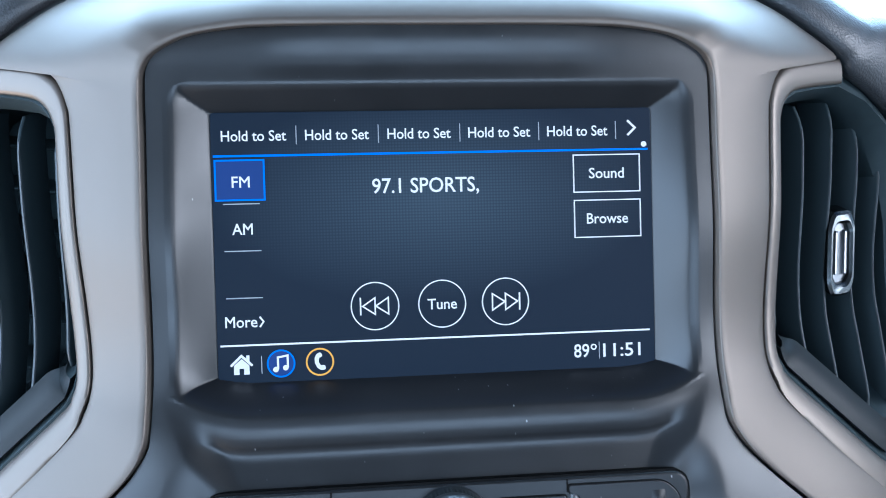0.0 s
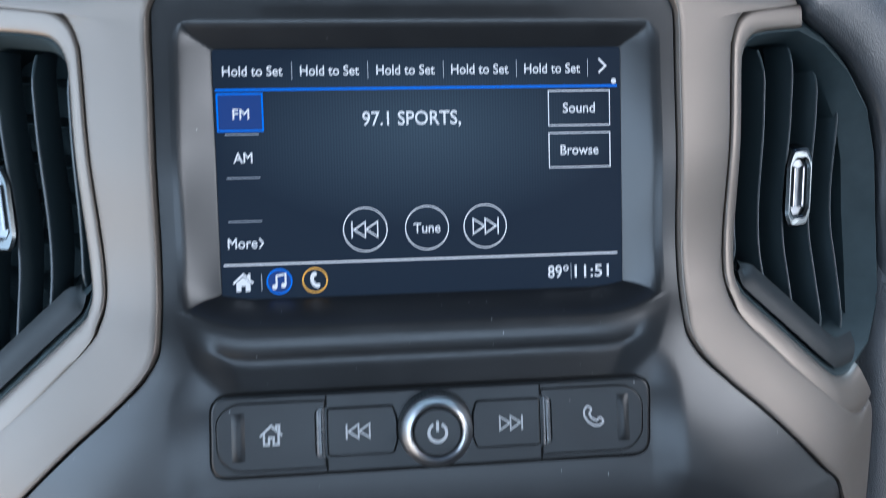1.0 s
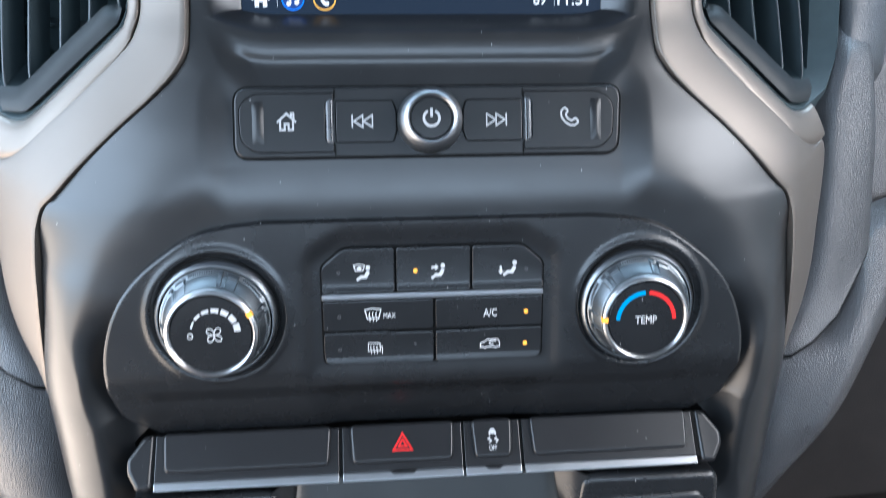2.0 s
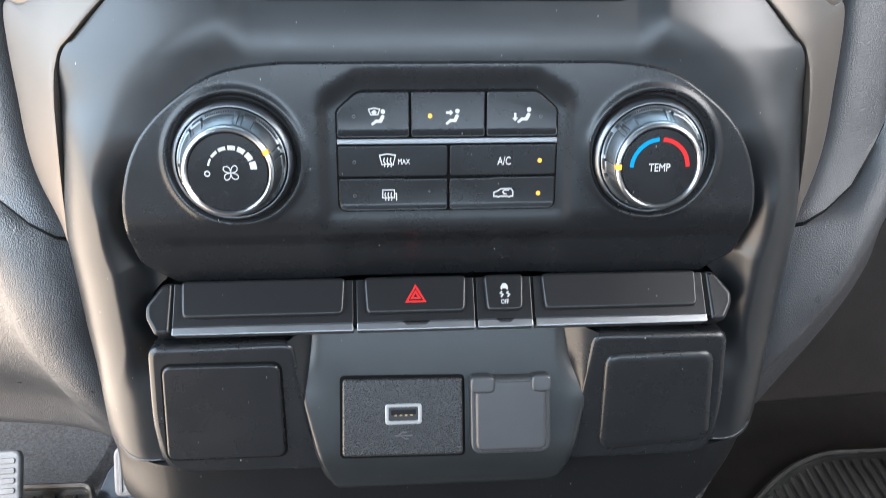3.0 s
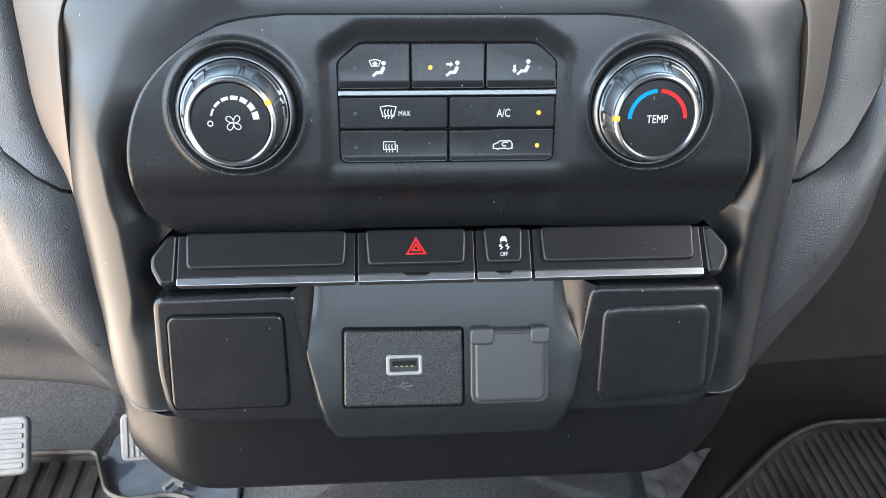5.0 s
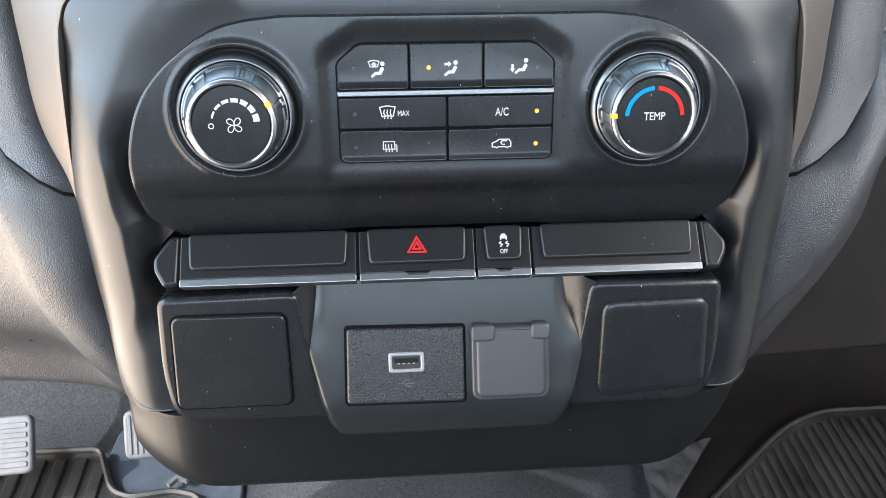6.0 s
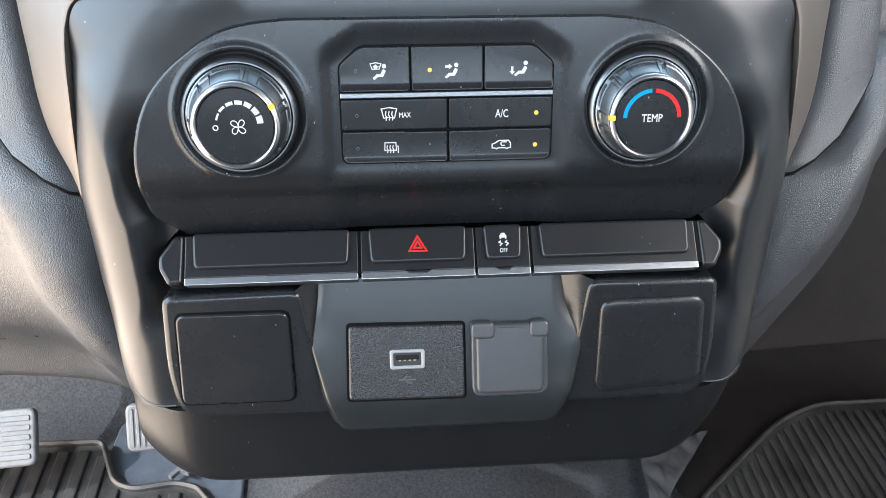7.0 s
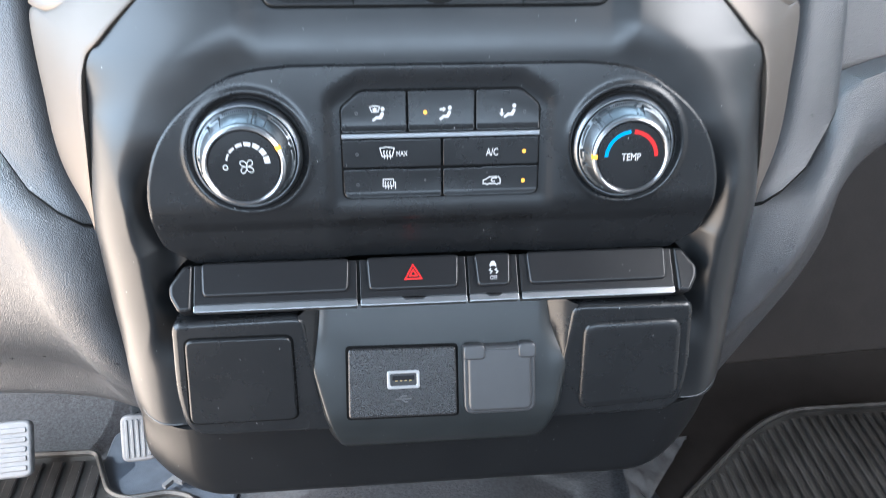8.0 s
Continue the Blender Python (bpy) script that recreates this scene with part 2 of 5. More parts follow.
def rounded(points, radius, n=5):
    """A closed outline with rounded corners; radius is one number or one per corner."""
    out, k = [], len(points)
    for i in range(k):
        r = radius[i] if isinstance(radius, (list, tuple)) else radius
        p, a, b = Vector(points[i]), Vector(points[i - 1]), Vector(points[(i + 1) % k])
        if r <= 0:
            out.append(tuple(p))
            continue
        u, v = (a - p), (b - p)
        lim = min(r, 0.48 * u.length, 0.48 * v.length)
        s, e = p + u.normalized() * lim, p + v.normalized() * lim
        for j in range(n + 1):
            t = j / n
            q = s * (1 - t) ** 2 + p * 2 * t * (1 - t) + e * t * t
            out.append((q.x, q.y))
    return out


def box(cx, cy, w, h, r=0.0, n=4):
    c = [(cx - w / 2, cy - h / 2), (cx + w / 2, cy - h / 2), (cx + w / 2, cy + h / 2), (cx - w / 2, cy + h / 2)]
    return rounded(c, r, n) if r else c


def inset(outline, d):
    p = [Vector(q) for q in outline]
    area = sum(p[i - 1].x * p[i].y - p[i].x * p[i - 1].y for i in range(len(p)))
    s = 1 if area > 0 else -1
    out = []
    for i in range(len(p)):
        a, b = (p[i] - p[i - 1]), (p[(i + 1) % len(p)] - p[i])
        a = a.normalized() if a.length > 1e-9 else b.normalized()
        b = b.normalized() if b.length > 1e-9 else a
        na, nb = Vector((-a.y, a.x)), Vector((-b.y, b.x))
        nn = (na + nb)
        nn = nn / max(nn.length_squared / 2, 0.35)
        out.append(tuple(p[i] + nn * d * s))
    return out


def plate(outline, w0, w1, bevel=0.5, bm=None, steps=2):
    """A plate on an outline from depth w0 to w1, with a rounded front edge."""
    bm = bm or bmesh.new()
    rings = [[bm.verts.new((x, y, w0)) for x, y in outline]]
    for k in range(steps + 1 if bevel else 1):
        a = math.pi / 2 * k / steps if bevel else 0
        o = inset(outline, bevel * (1 - math.cos(a))) if k else outline
        rings.append([bm.verts.new((x, y, w1 - bevel * (1 - math.sin(a)))) for x, y in o])
    if bevel:
        rings.append([bm.verts.new((x, y, w1)) for x, y in inset(outline, bevel * 1.04 + 0.03)])
    n = len(outline)
    for a, b in zip(rings, rings[1:]):
        for i in range(n):
            bm.faces.new((a[i], a[(i + 1) % n], b[(i + 1) % n], b[i]))
    bm.faces.new(rings[-1])
    bm.faces.new(rings[0][::-1])
    return bm


def ring(outer, inner, w0, w1, bevel=0.4):
    """A closed frame between two outlines with the same number of points."""
    bm = bmesh.new()
    n = len(outer)
    loops = [[(x, y, w0) for x, y in outer], [(x, y, w1 - bevel) for x, y in outer], [(x, y, w1) for x, y in inset(outer, bevel)],
             [(x, y, w1) for x, y in inset(inner, -bevel)], [(x, y, w1 - bevel) for x, y in inner], [(x, y, w0) for x, y in inner]]
    vs = [[bm.verts.new(p) for p in lo] for lo in loops]
    for a, b in zip(vs, vs[1:]):
        for i in range(n):
            bm.faces.new((a[i], a[(i + 1) % n], b[(i + 1) % n], b[i]))
    return bm


def lathe(profile, cx=0.0, cy=0.0, n=64, ridges=0, depth=0.0, ridge_rows=()):
    """A turned form about the out-of-face axis: rows of radius and depth; some rows may carry ridges."""
    bm = bmesh.new()
    rows = []
    for k, (r, w) in enumerate(profile):
        row = []
        for i in range(n):
            a = 2 * math.pi * i / n
            rr = r
            if k in ridge_rows and ridges:
                rr = r - depth * (0.5 + 0.5 * (1 if math.sin(a * ridges) > 0 else -1))
            row.append(bm.verts.new((cx + rr * math.cos(a), cy + rr * math.sin(a), w)))
        rows.append(row)
    for a, b in zip(rows, rows[1:]):
        for i in range(n):
            bm.faces.new((a[i], a[(i + 1) % n], b[(i + 1) % n], b[i]))
    bm.faces.new(rows[-1])
    return bm


def strokes(lines, width, w, bm=None, height=0.12):
    """Thin raised ribbons along polylines; a line whose ends meet is closed."""
    bm = bm or bmesh.new()
    for line in lines:
        p = [Vector(q) for q in line]
        closed = (p[0] - p[-1]).length < 1e-6
        if closed:
            p = p[:-1]
        n = len(p)
        left, right = [], []
        for i in range(n):
            a = p[i] - p[i - 1] if (i or closed) else p[1] - p[0]
            b = p[(i + 1) % n] - p[i] if (i < n - 1 or closed) else a
            a, b = a.normalized(), b.normalized()
            nn = Vector((-a.y, a.x)) + Vector((-b.y, b.x))
            nn = nn / max(nn.length_squared / 2, 0.5)
            left.append(p[i] + nn * width / 2)
            right.append(p[i] - nn * width / 2)
        lo = [[bm.verts.new((q.x, q.y, h)) for q in side] for side, h in ((left, w), (left, w + height), (right, w + height), (right, w))]
        for i in range(n if closed else n - 1):
            j = (i + 1) % n
            for k in range(3):
                bm.faces.new((lo[k][i], lo[k][j], lo[k + 1][j], lo[k + 1][i]))
        if not closed:
            for i in (0, n - 1):
                bm.faces.new([lo[k][i] for k in range(4)])
    return bm


def fills(shapes, w, bm=None, height=0.12):
    bm = bm or bmesh.new()
    for s in shapes:
        plate(s, w, w + height, 0, bm)
    return bm


def arc(cx, cy, r, a0, a1, n=24):
    return [(cx + r * math.cos(radians(a0 + (a1 - a0) * i / n)), cy + r * math.sin(radians(a0 + (a1 - a0) * i / n))) for i in range(n + 1)]


def words(text, u0, u1, v, high, w, lift=0.05):
    """Lettering from u0 to u1, with capitals of that height centred on v."""
    cu = bpy.data.curves.new("lettering", "FONT")
    cu.body, cu.size, cu.resolution_u = text, 1.0, 3
    cu.bevel_depth, cu.bevel_resolution = 0.011, 0
    ob = new("lettering", cu)
    bpy.context.view_layer.update()
    me = bpy.data.meshes.new_from_object(ob.evaluated_get(bpy.context.evaluated_depsgraph_get()))
    bm = bmesh.new()
    bm.from_mesh(me)
    bpy.data.objects.remove(ob)
    xs = [q.co.x for q in bm.verts]
    x0, x1 = min(xs), max(xs)
    for q in bm.verts:
        q.co = Vector((u0 + (q.co.x - x0) / (x1 - x0) * (u1 - u0), v + (q.co.y - 0.345) / 0.69 * high, w + lift + q.co.z * high * 0.6))
    return bm


# ---- forms of the dashboard ----
# half-width of the dark centre stack by height, and the depth of its face
STACK_Z = [335, 341, 352, 374, 394, 420, 450, 487, 535, 550, 566, 575.5, 581, 592, 606, 618, 628, 636, 645, 665, 700, 735, 747, 753, 757, 759.5, 761.5, 762.3]
STACK_W = [140, 151, 159, 164, 167.5, 168.5, 170, 170.5, 165, 164, 162, 158, 152, 141, 125.5, 111, 101, 96.6, 96.2, 96.3, 96.4, 96.6, 96.4, 93.3, 86.5, 79.5, 67, 55]
FACE_Z = [330, 344, 394, 440, 480, 505, 520, 534, 551, 572, 580, 590, 600, 609, 620, 630, 640, 648, 700, 748, 763, 780, 800, 815]
FACE_Y = [196.5, 199, 208, 214.5, 216.8, 217.4, 218.8, 220.8, 224.6, 229, 230.8, 233.8, 237.6, 241.6, 247.6, 254, 261, 267, 285, 302.2, 306.2, 327, 374, 420]


def eased(xs, ys):
    """A smooth curve through points that keeps their order: cubic with bounded slopes."""
    x, y = np.array(xs, float), np.array(ys, float)
    h, d = np.diff(x), np.diff(y) / np.diff(x)
    m = np.zeros(len(x))
    m[0], m[-1] = d[0], d[-1]
    for i in range(1, len(x) - 1):
        if d[i - 1] * d[i] > 0:
            m[i] = (h[i - 1] + h[i]) / (h[i - 1] / d[i] + h[i] / d[i - 1])

    def at(v):
        v = min(max(float(v), x[0]), x[-1])
        i = min(max(int(np.searchsorted(x, v)) - 1, 0), len(x) - 2)
        t = (v - x[i]) / h[i]
        return float((1 + 2 * t) * (1 - t) ** 2 * y[i] + t * (1 - t) ** 2 * h[i] * m[i] + t * t * (3 - 2 * t) * y[i + 1] + t * t * (t - 1) * h[i] * m[i + 1])

    return at


face_y = eased(FACE_Z, FACE_Y)
stack_w = eased(STACK_Z, STACK_W)


def dash_y(x, z):
    """Depth of the silver trim and the vents, which fall back from the stack's edge."""
    x = abs(x)
    up = 0.5 * max(x - 96, 0)
    lo = 17 * (max(x - 124, 0) / 41) ** 2 if x < 165 else 17 + 1.05 * (x - 165)
    t = float(smooth(550, 650, z))
    # above a crest that falls from the screen's brow to the vents the trim rolls back
    over = max(0.0, z - float(np.interp(x, [0, 55, 85, 110, 128], [766, 765, 759, 751, 748])))
    return float(face_y(z)) + lo * (1 - t) + up * t + 0.9 * over * over / (over + 4.0)


HVAC_Z = [475, 479, 486, 501.6, 513, 518.4, 529, 541.5, 552, 560.7, 566, 569.5, 571.3, 572.5]
HVAC_W = [122, 127, 134.5, 136.6, 136.6, 136.2, 133.8, 128.2, 119.5, 108.5, 100, 91, 81, 68]


hvac_w = eased(HVAC_Z, HVAC_W)

lower_well = eased([390, 400, 440, 446, 450, 453, 457, 461, 466, 470, 476, 478], [133, 134, 134, 133, 128, 127, 129, 133, 134, 131, 126, 126.5])


def well_w(z):
    return lower_well(z) if z < 478 else hvac_w(z)


RIM_Z = np.linspace(390, 572.5, 120)
RIM_X = np.array([max(hvac_w(q), 134.0) if q < 500 else hvac_w(q) for q in RIM_Z])
RIM_Z, RIM_X = np.append(RIM_Z, 572.5), np.append(RIM_X, 0.0)


def rim_distance(ax, z):
    """Distance from the outline of the climate panel."""
    a, b = np.stack([RIM_X[:-1], RIM_Z[:-1]], 1), np.stack([RIM_X[1:], RIM_Z[1:]], 1)
    d, p = b - a, np.array([ax, z]) - a
    t = np.clip((p * d).sum(1) / np.maximum((d * d).sum(1), 1e-9), 0, 1)
    return float(np.sqrt(((p - d * t[:, None]) ** 2).sum(1).min()))


cheek_start = eased([337, 500, 520, 545, 560, 575, 600, 625, 640, 763], [137, 136.3, 134, 124, 109, 93, 76, 70, 77, 30])
cheek_deep = eased([337, 550, 575, 600, 620, 640, 763], [19, 19, 14, 8.5, 5.0, 1.0, 0.9])
hollow_deep = eased([590, 600, 610, 618, 625, 628, 629.5, 631, 633, 636, 639, 641.5], [0, 0.6, 1.9, 3.3, 4.5, 4.8, 4.6, 4.0, 2.7, 1.2, 0.3, 0])


def stack_face(x, z):
    """The satin face with its screen recess, key-bar dish and the cheeks that fall back beside the climate panel."""
    w, ax = stack_w(z), abs(x)
    y = face_y(z)
    # cheeks and edge roll
    start = cheek_start(z)
    u = min(max(0.0, ax - start) / (w - start), 1.0)
    y += cheek_deep(z) * u ** 2.7
    # the screen's lip rises at its rounded ends; its underside narrows downwards
    zl = z - 7.0 * min(max((ax - 62.0) / 28.0, 0.0), 1.15) ** 2
    if zl < 642.5 and z > 566:
        reach = 88.5 - 0.72 * (639.5 - zl)
        under = hollow_deep(zl) * (1 - float(smooth(reach - 10.0, reach + 5.0, ax)))
        # soft dish with rounded ends round the key bar
        off = math.hypot(max(0.0, ax - 79.0) / 14.0, max(0.0, 594.0 - z) / 21.0, max(0.0, z - 616.0) / 18.0)
        pocket = 2.7 * (1 - float(smooth(0.0, 1.0, min(off, 1.0))))
        y += math.log(math.exp(under * 1.2) + math.exp(pocket * 1.2) - 1) / 1.2
    # screen recess with sloping walls and a bottom shelf
    if zl > 641 and ax < 90:
        scr = 290.8 + (z - 690) * 0.3057 + 0.8
        low, high = max(0.0, 651.0 - zl) / 9.6, max(0.0, z - 735.0) / 9.0
        half = 87.8 - 4.0 * (1 - math.sqrt(max(0.0, 1 - min(low, 1) ** 2))) - 6.0 * (1 - math.sqrt(max(0.0, 1 - min(high, 1) ** 2)))
        wall = max((ax - 76.0) / (half - 76.0), (z - 733.7) / 9.4, 0.0)
        t = min(max((wall - 0.8) / 0.4, 0.0), 1.0)
        wall = wall if wall < 0.8 else 0.8 + 0.2 * (1 - (1 - t) ** 2)
        deep = scr + (y - scr) * min(wall, 1.0)
        if zl < 646.5:
            nose = min(max((646.5 - zl) / 5.5, 0.0), 1.0)
            top = 278.4 + 0.34 * (z - zl)
            deep = min(deep, top + (face_y(z) - top) * (1 - (1 - nose) ** 2.2))
        y = deep
    # thin brow above the screen
    y += 0.5 * (1 - float(smooth(40, 66, ax))) * float(smooth(744.5, 750, z)) * (1 - float(smooth(752, 759, z)))
    # the face rolls in towards the climate panel; the well lies behind the lower parts
    if z < 625:
        if ax < well_w(z) - 0.05 and z < 572.45:
            return y + 30
        d = rim_distance(ax, z) * (-1 if z < 572.5 and ax < (max(hvac_w(z), 134.0) if z < 500 else hvac_w(z)) else 1)
        side = (1 - float(smooth(505, 545, z))) * float(smooth(415, 448, z))
        y += (3.0 + 9.5 * side) * (1 - float(smooth(-4 + side, 21.0 - 8.0 * side, d)))
    return y


def half_columns(features, end, n):
    """Sorted column places from 0 to end, holding the given features."""
    return sorted({round(v, 3) for v in list(np.linspace(0, end, n)) + list(features)})

# ---- centre stack ----
stack = plain("center_stack", "charcoal satin plastic centre stack of a truck dashboard with silver borders", "dashboard console")


def closed_row(right, z, depth=14):
    xs = [-v for v in right[::-1]] + right[1:]
    row = [(x, stack_face(x, z), z) for x in xs]
    return [(row[0][0], row[0][1] + depth, z)] + row + [(row[-1][0], row[-1][1] + depth, z)]


def upper_face_mesh():
    zs = sorted({*np.linspace(572.5, 612, 42).round(2), *np.linspace(612.5, 656, 88).round(2), *np.linspace(646, 733, 40).round(2), *np.linspace(733.7, 746, 20).round(2), *np.linspace(743.6, 762.3, 22).round(2), 641.6, 645.8, 646.1, 733.4})
    inner = half_columns([75.6, *np.linspace(62, 76, 12), *np.linspace(76, 87.8, 13), 88.3], 90, 52)
    rows = []
    for z in zs:
        w = float(stack_w(z)) - 1.3
        right = inner + [90 + (w - 90) * t for t in np.linspace(0, 1, 40)[1:]] if w > 94 else [v * w / 90 for v in inner] + [w] * 39
        rows.append(closed_row(right, z))
    rows.append([(x, y + 14, z) for x, y, z in rows[-1]])
    return sheet(rows)


def lower_face_mesh():
    rows = []
    for z in sorted({*np.linspace(383.4, 572.6, 180).round(2), 571.3, 571.7, 572.1, 572.3, 572.4, 572.5}):
        w, b = float(stack_w(z)) - 1.3, well_w(z)
        rows.append(closed_row([(b - 0.1) * t for t in np.linspace(0, 1, 12)] + [b + (w - b) * t for t in np.linspace(0, 1, 50)], z))
    return sheet(rows)


part("upper_face", upper_face_mesh(), SATIN, stack, "satin charcoal screen surround", sharp=50)
part("lower_face", lower_face_mesh(), SATIN, stack, "satin charcoal cheeks beside the controls", sharp=50)


def skirt_y(x, z):
    w, ax = float(stack_w(z)), abs(x)
    y = float(face_y(z)) - 0.8
    s = min(max((ax - (w - 34)) / 34, 0), 1)
    y += 22 * s ** 1.8
    y += 10 * (1 - math.sqrt(max(0, 1 - max(0, (343 - z) / 8.2) ** 2))) if z < 343 else 0
    # hidden behind the pods and the chin
    y += 14 * float(smooth(381.8, 384.4, z))
    y += 10 * float(smooth(378, 382, z)) * (1 - float(smooth(50, 52, ax)))
    return y


def lower_mesh():
    zs = sorted({*np.linspace(335, 393.2, 68).round(2), 335.6, 336.4, 337.5})
    rows = []
    for z in zs:
        w = float(stack_w(z))
        right = list(np.linspace(0, w - 30, 22)) + [w - 30 + 30 * t for t in np.linspace(0, 1, 16)[1:]]
        xs = [-v for v in right[::-1]] + right[1:]
        lean = -5.0 * (1 - float(smooth(345, 388, z)))
        row = [(x + lean, skirt_y(x, z), z) for x in xs]
        rows.append([(row[0][0], row[0][1] + 30, z)] + row + [(row[-1][0], row[-1][1] + 30, z)])
    rows.insert(0, [(x, y + 60, z + 1) for x, y, z in rows[0]])
    return sheet(rows)


part("lower_panel", lower_mesh(), SKIRTSHADE, stack, "black plastic skirt closing the stack's foot, its colour darkened for shade", sharp=50)

# thin grey strip along the lower edge of each cheek
for side in (-1, 1):
    rows = []
    for t in np.linspace(0, 1, 24):
        x, z = 138.0 + 22.0 * t, 384.0 + 4.0 * t ** 2.2
        y = stack_face(x, z)
        rows.append([(side * x, y + dy, z + dz) for dy, dz in ((0.6, -0.5), (-0.2, -0.3), (-0.4, 0.0), (-0.2, 0.3), (0.6, 0.5))])
    part("cheek_edge", sheet(rows), EDGEGREY, stack, "thin lighter strip on the cheek's lower edge")

# ---- silver trim: a band from the stack's outline to the vents and the dash pad ----
BAND = [((0, 762.3), (0, 792)), ((30, 762.3), (32, 791.5)), ((55, 762), (62, 789)), ((67, 761.3), (80, 786)), ((79.5, 759.3), (100, 781)), ((87, 756.5), (117, 775.5)),
        ((93, 752.6), (132, 769)), ((95.5, 749), (146, 760)), ((96.6, 745.5), (162, 748.2)), ((96.8, 742), (150, 748.2)), ((97, 739), (137, 748)), ((96.9, 734), (129, 744.5)),
        ((96.8, 729), (124.5, 736)), ((96.7, 722), (123.4, 729)), ((96.6, 700), (121.5, 699)), ((96.5, 675), (119, 674)), ((96.4, 655), (117, 654)), ((96.4, 645), (117.3, 646)),
        ((96.8, 636), (119, 640.5)), ((101.2, 628), (123, 634.5)), ((111.2, 618), (141.5, 617.8)), ((125.7, 606), (159, 603.8)), ((141.2, 592), (173, 592.5)), ((152.2, 581), (182.5, 588)),
        ((158.2, 575.3), (190, 588.4)), ((161, 569), (193.2, 583)), ((162.4, 564), (192.8, 566)), ((164.2, 550), (191, 548)), ((165.2, 535), (189, 526.5)), ((167.3, 515), (185, 513)),
        ((169.3, 497), (175.5, 499)), ((170.8, 487), (171.4, 487.5))]


def band_mesh():
    inner = spline([(*a, 0) for a, _ in BAND], 180)
    outer = spline([(*b, 0) for _, b in BAND], 180)
    rows = []
    for a, b in zip(inner, outer):
        d = np.array([b[0] - a[0], b[1] - a[1]])
        wide = max(float(np.hypot(*d)), 1e-6)
        row = []
        for t, back in ((0, 12), (0, 1.0), (0.25, 0.35), (0.8, 0.0), (3.0, 0.0)):
            f = min(t / wide, 0.4) if back < 12 else -3.0 / max(wide, 4)
            row.append((f, back))
        for f in (0.3, 0.45, 0.6, 0.75):
            row.append((max(f, row[-1][0]), 0.0))
        for t, back in ((2.6, 0.0), (1.0, 0.2), (0.3, 0.9), (0.0, 2.2), (0, 12)):
            row.append((1 - min(t / wide, 0.25), back))
        pts = []
        for f, back in row:
            x, z = a[0] + d[0] * f, a[1] + d[1] * f
            crown = -0.9 * math.sin(math.pi * min(max(f, 0), 1)) * min(1, wide / 25)
            pts.append((x, dash_y(x, z) - 2.0 + back + crown, z))
        rows.append(pts)
    mirrored = [[(-x, y, z) for x, y, z in r] for r in rows[::-1]]
    return sheet(mirrored[:-1] + rows)


trim = plain("silver_trim", "satin silver painted trim band wrapping the screen and stack", "dashboard trim")
part("band", band_mesh(), SILVER, trim, sharp=60)

# ---- air vents ----
GROOVE = [(163.5, 747.3), (150, 747.5), (137, 747), (131, 745), (127, 741.6), (124.6, 736), (123.8, 730), (121.9, 700), (119.4, 673), (117.4, 654), (117.5, 647), (119.4, 641),
          (123.2, 633.6), (141, 616.2), (160, 599.6), (169.5, 592.6), (178, 589.2), (186, 587.6), (192.8, 589.5)]
EDGE = [(164.5, 737.9), (150, 737.9), (139, 737.2), (134.6, 735.6), (131.6, 732.6), (130, 729), (129.3, 725), (127.8, 700), (125.6, 673), (123.2, 653), (123, 648), (124, 644.2),
        (126.6, 639.8), (145, 623.7), (162.5, 608.6), (168.5, 604.6), (173, 603.2), (178, 603), (183.5, 604.4)]
MOUTH = [(164.5, 737.9), (181, 731), (196, 719), (209, 701), (215, 680), (214.5, 650), (207, 622), (196, 608), (183.5, 604.4)]


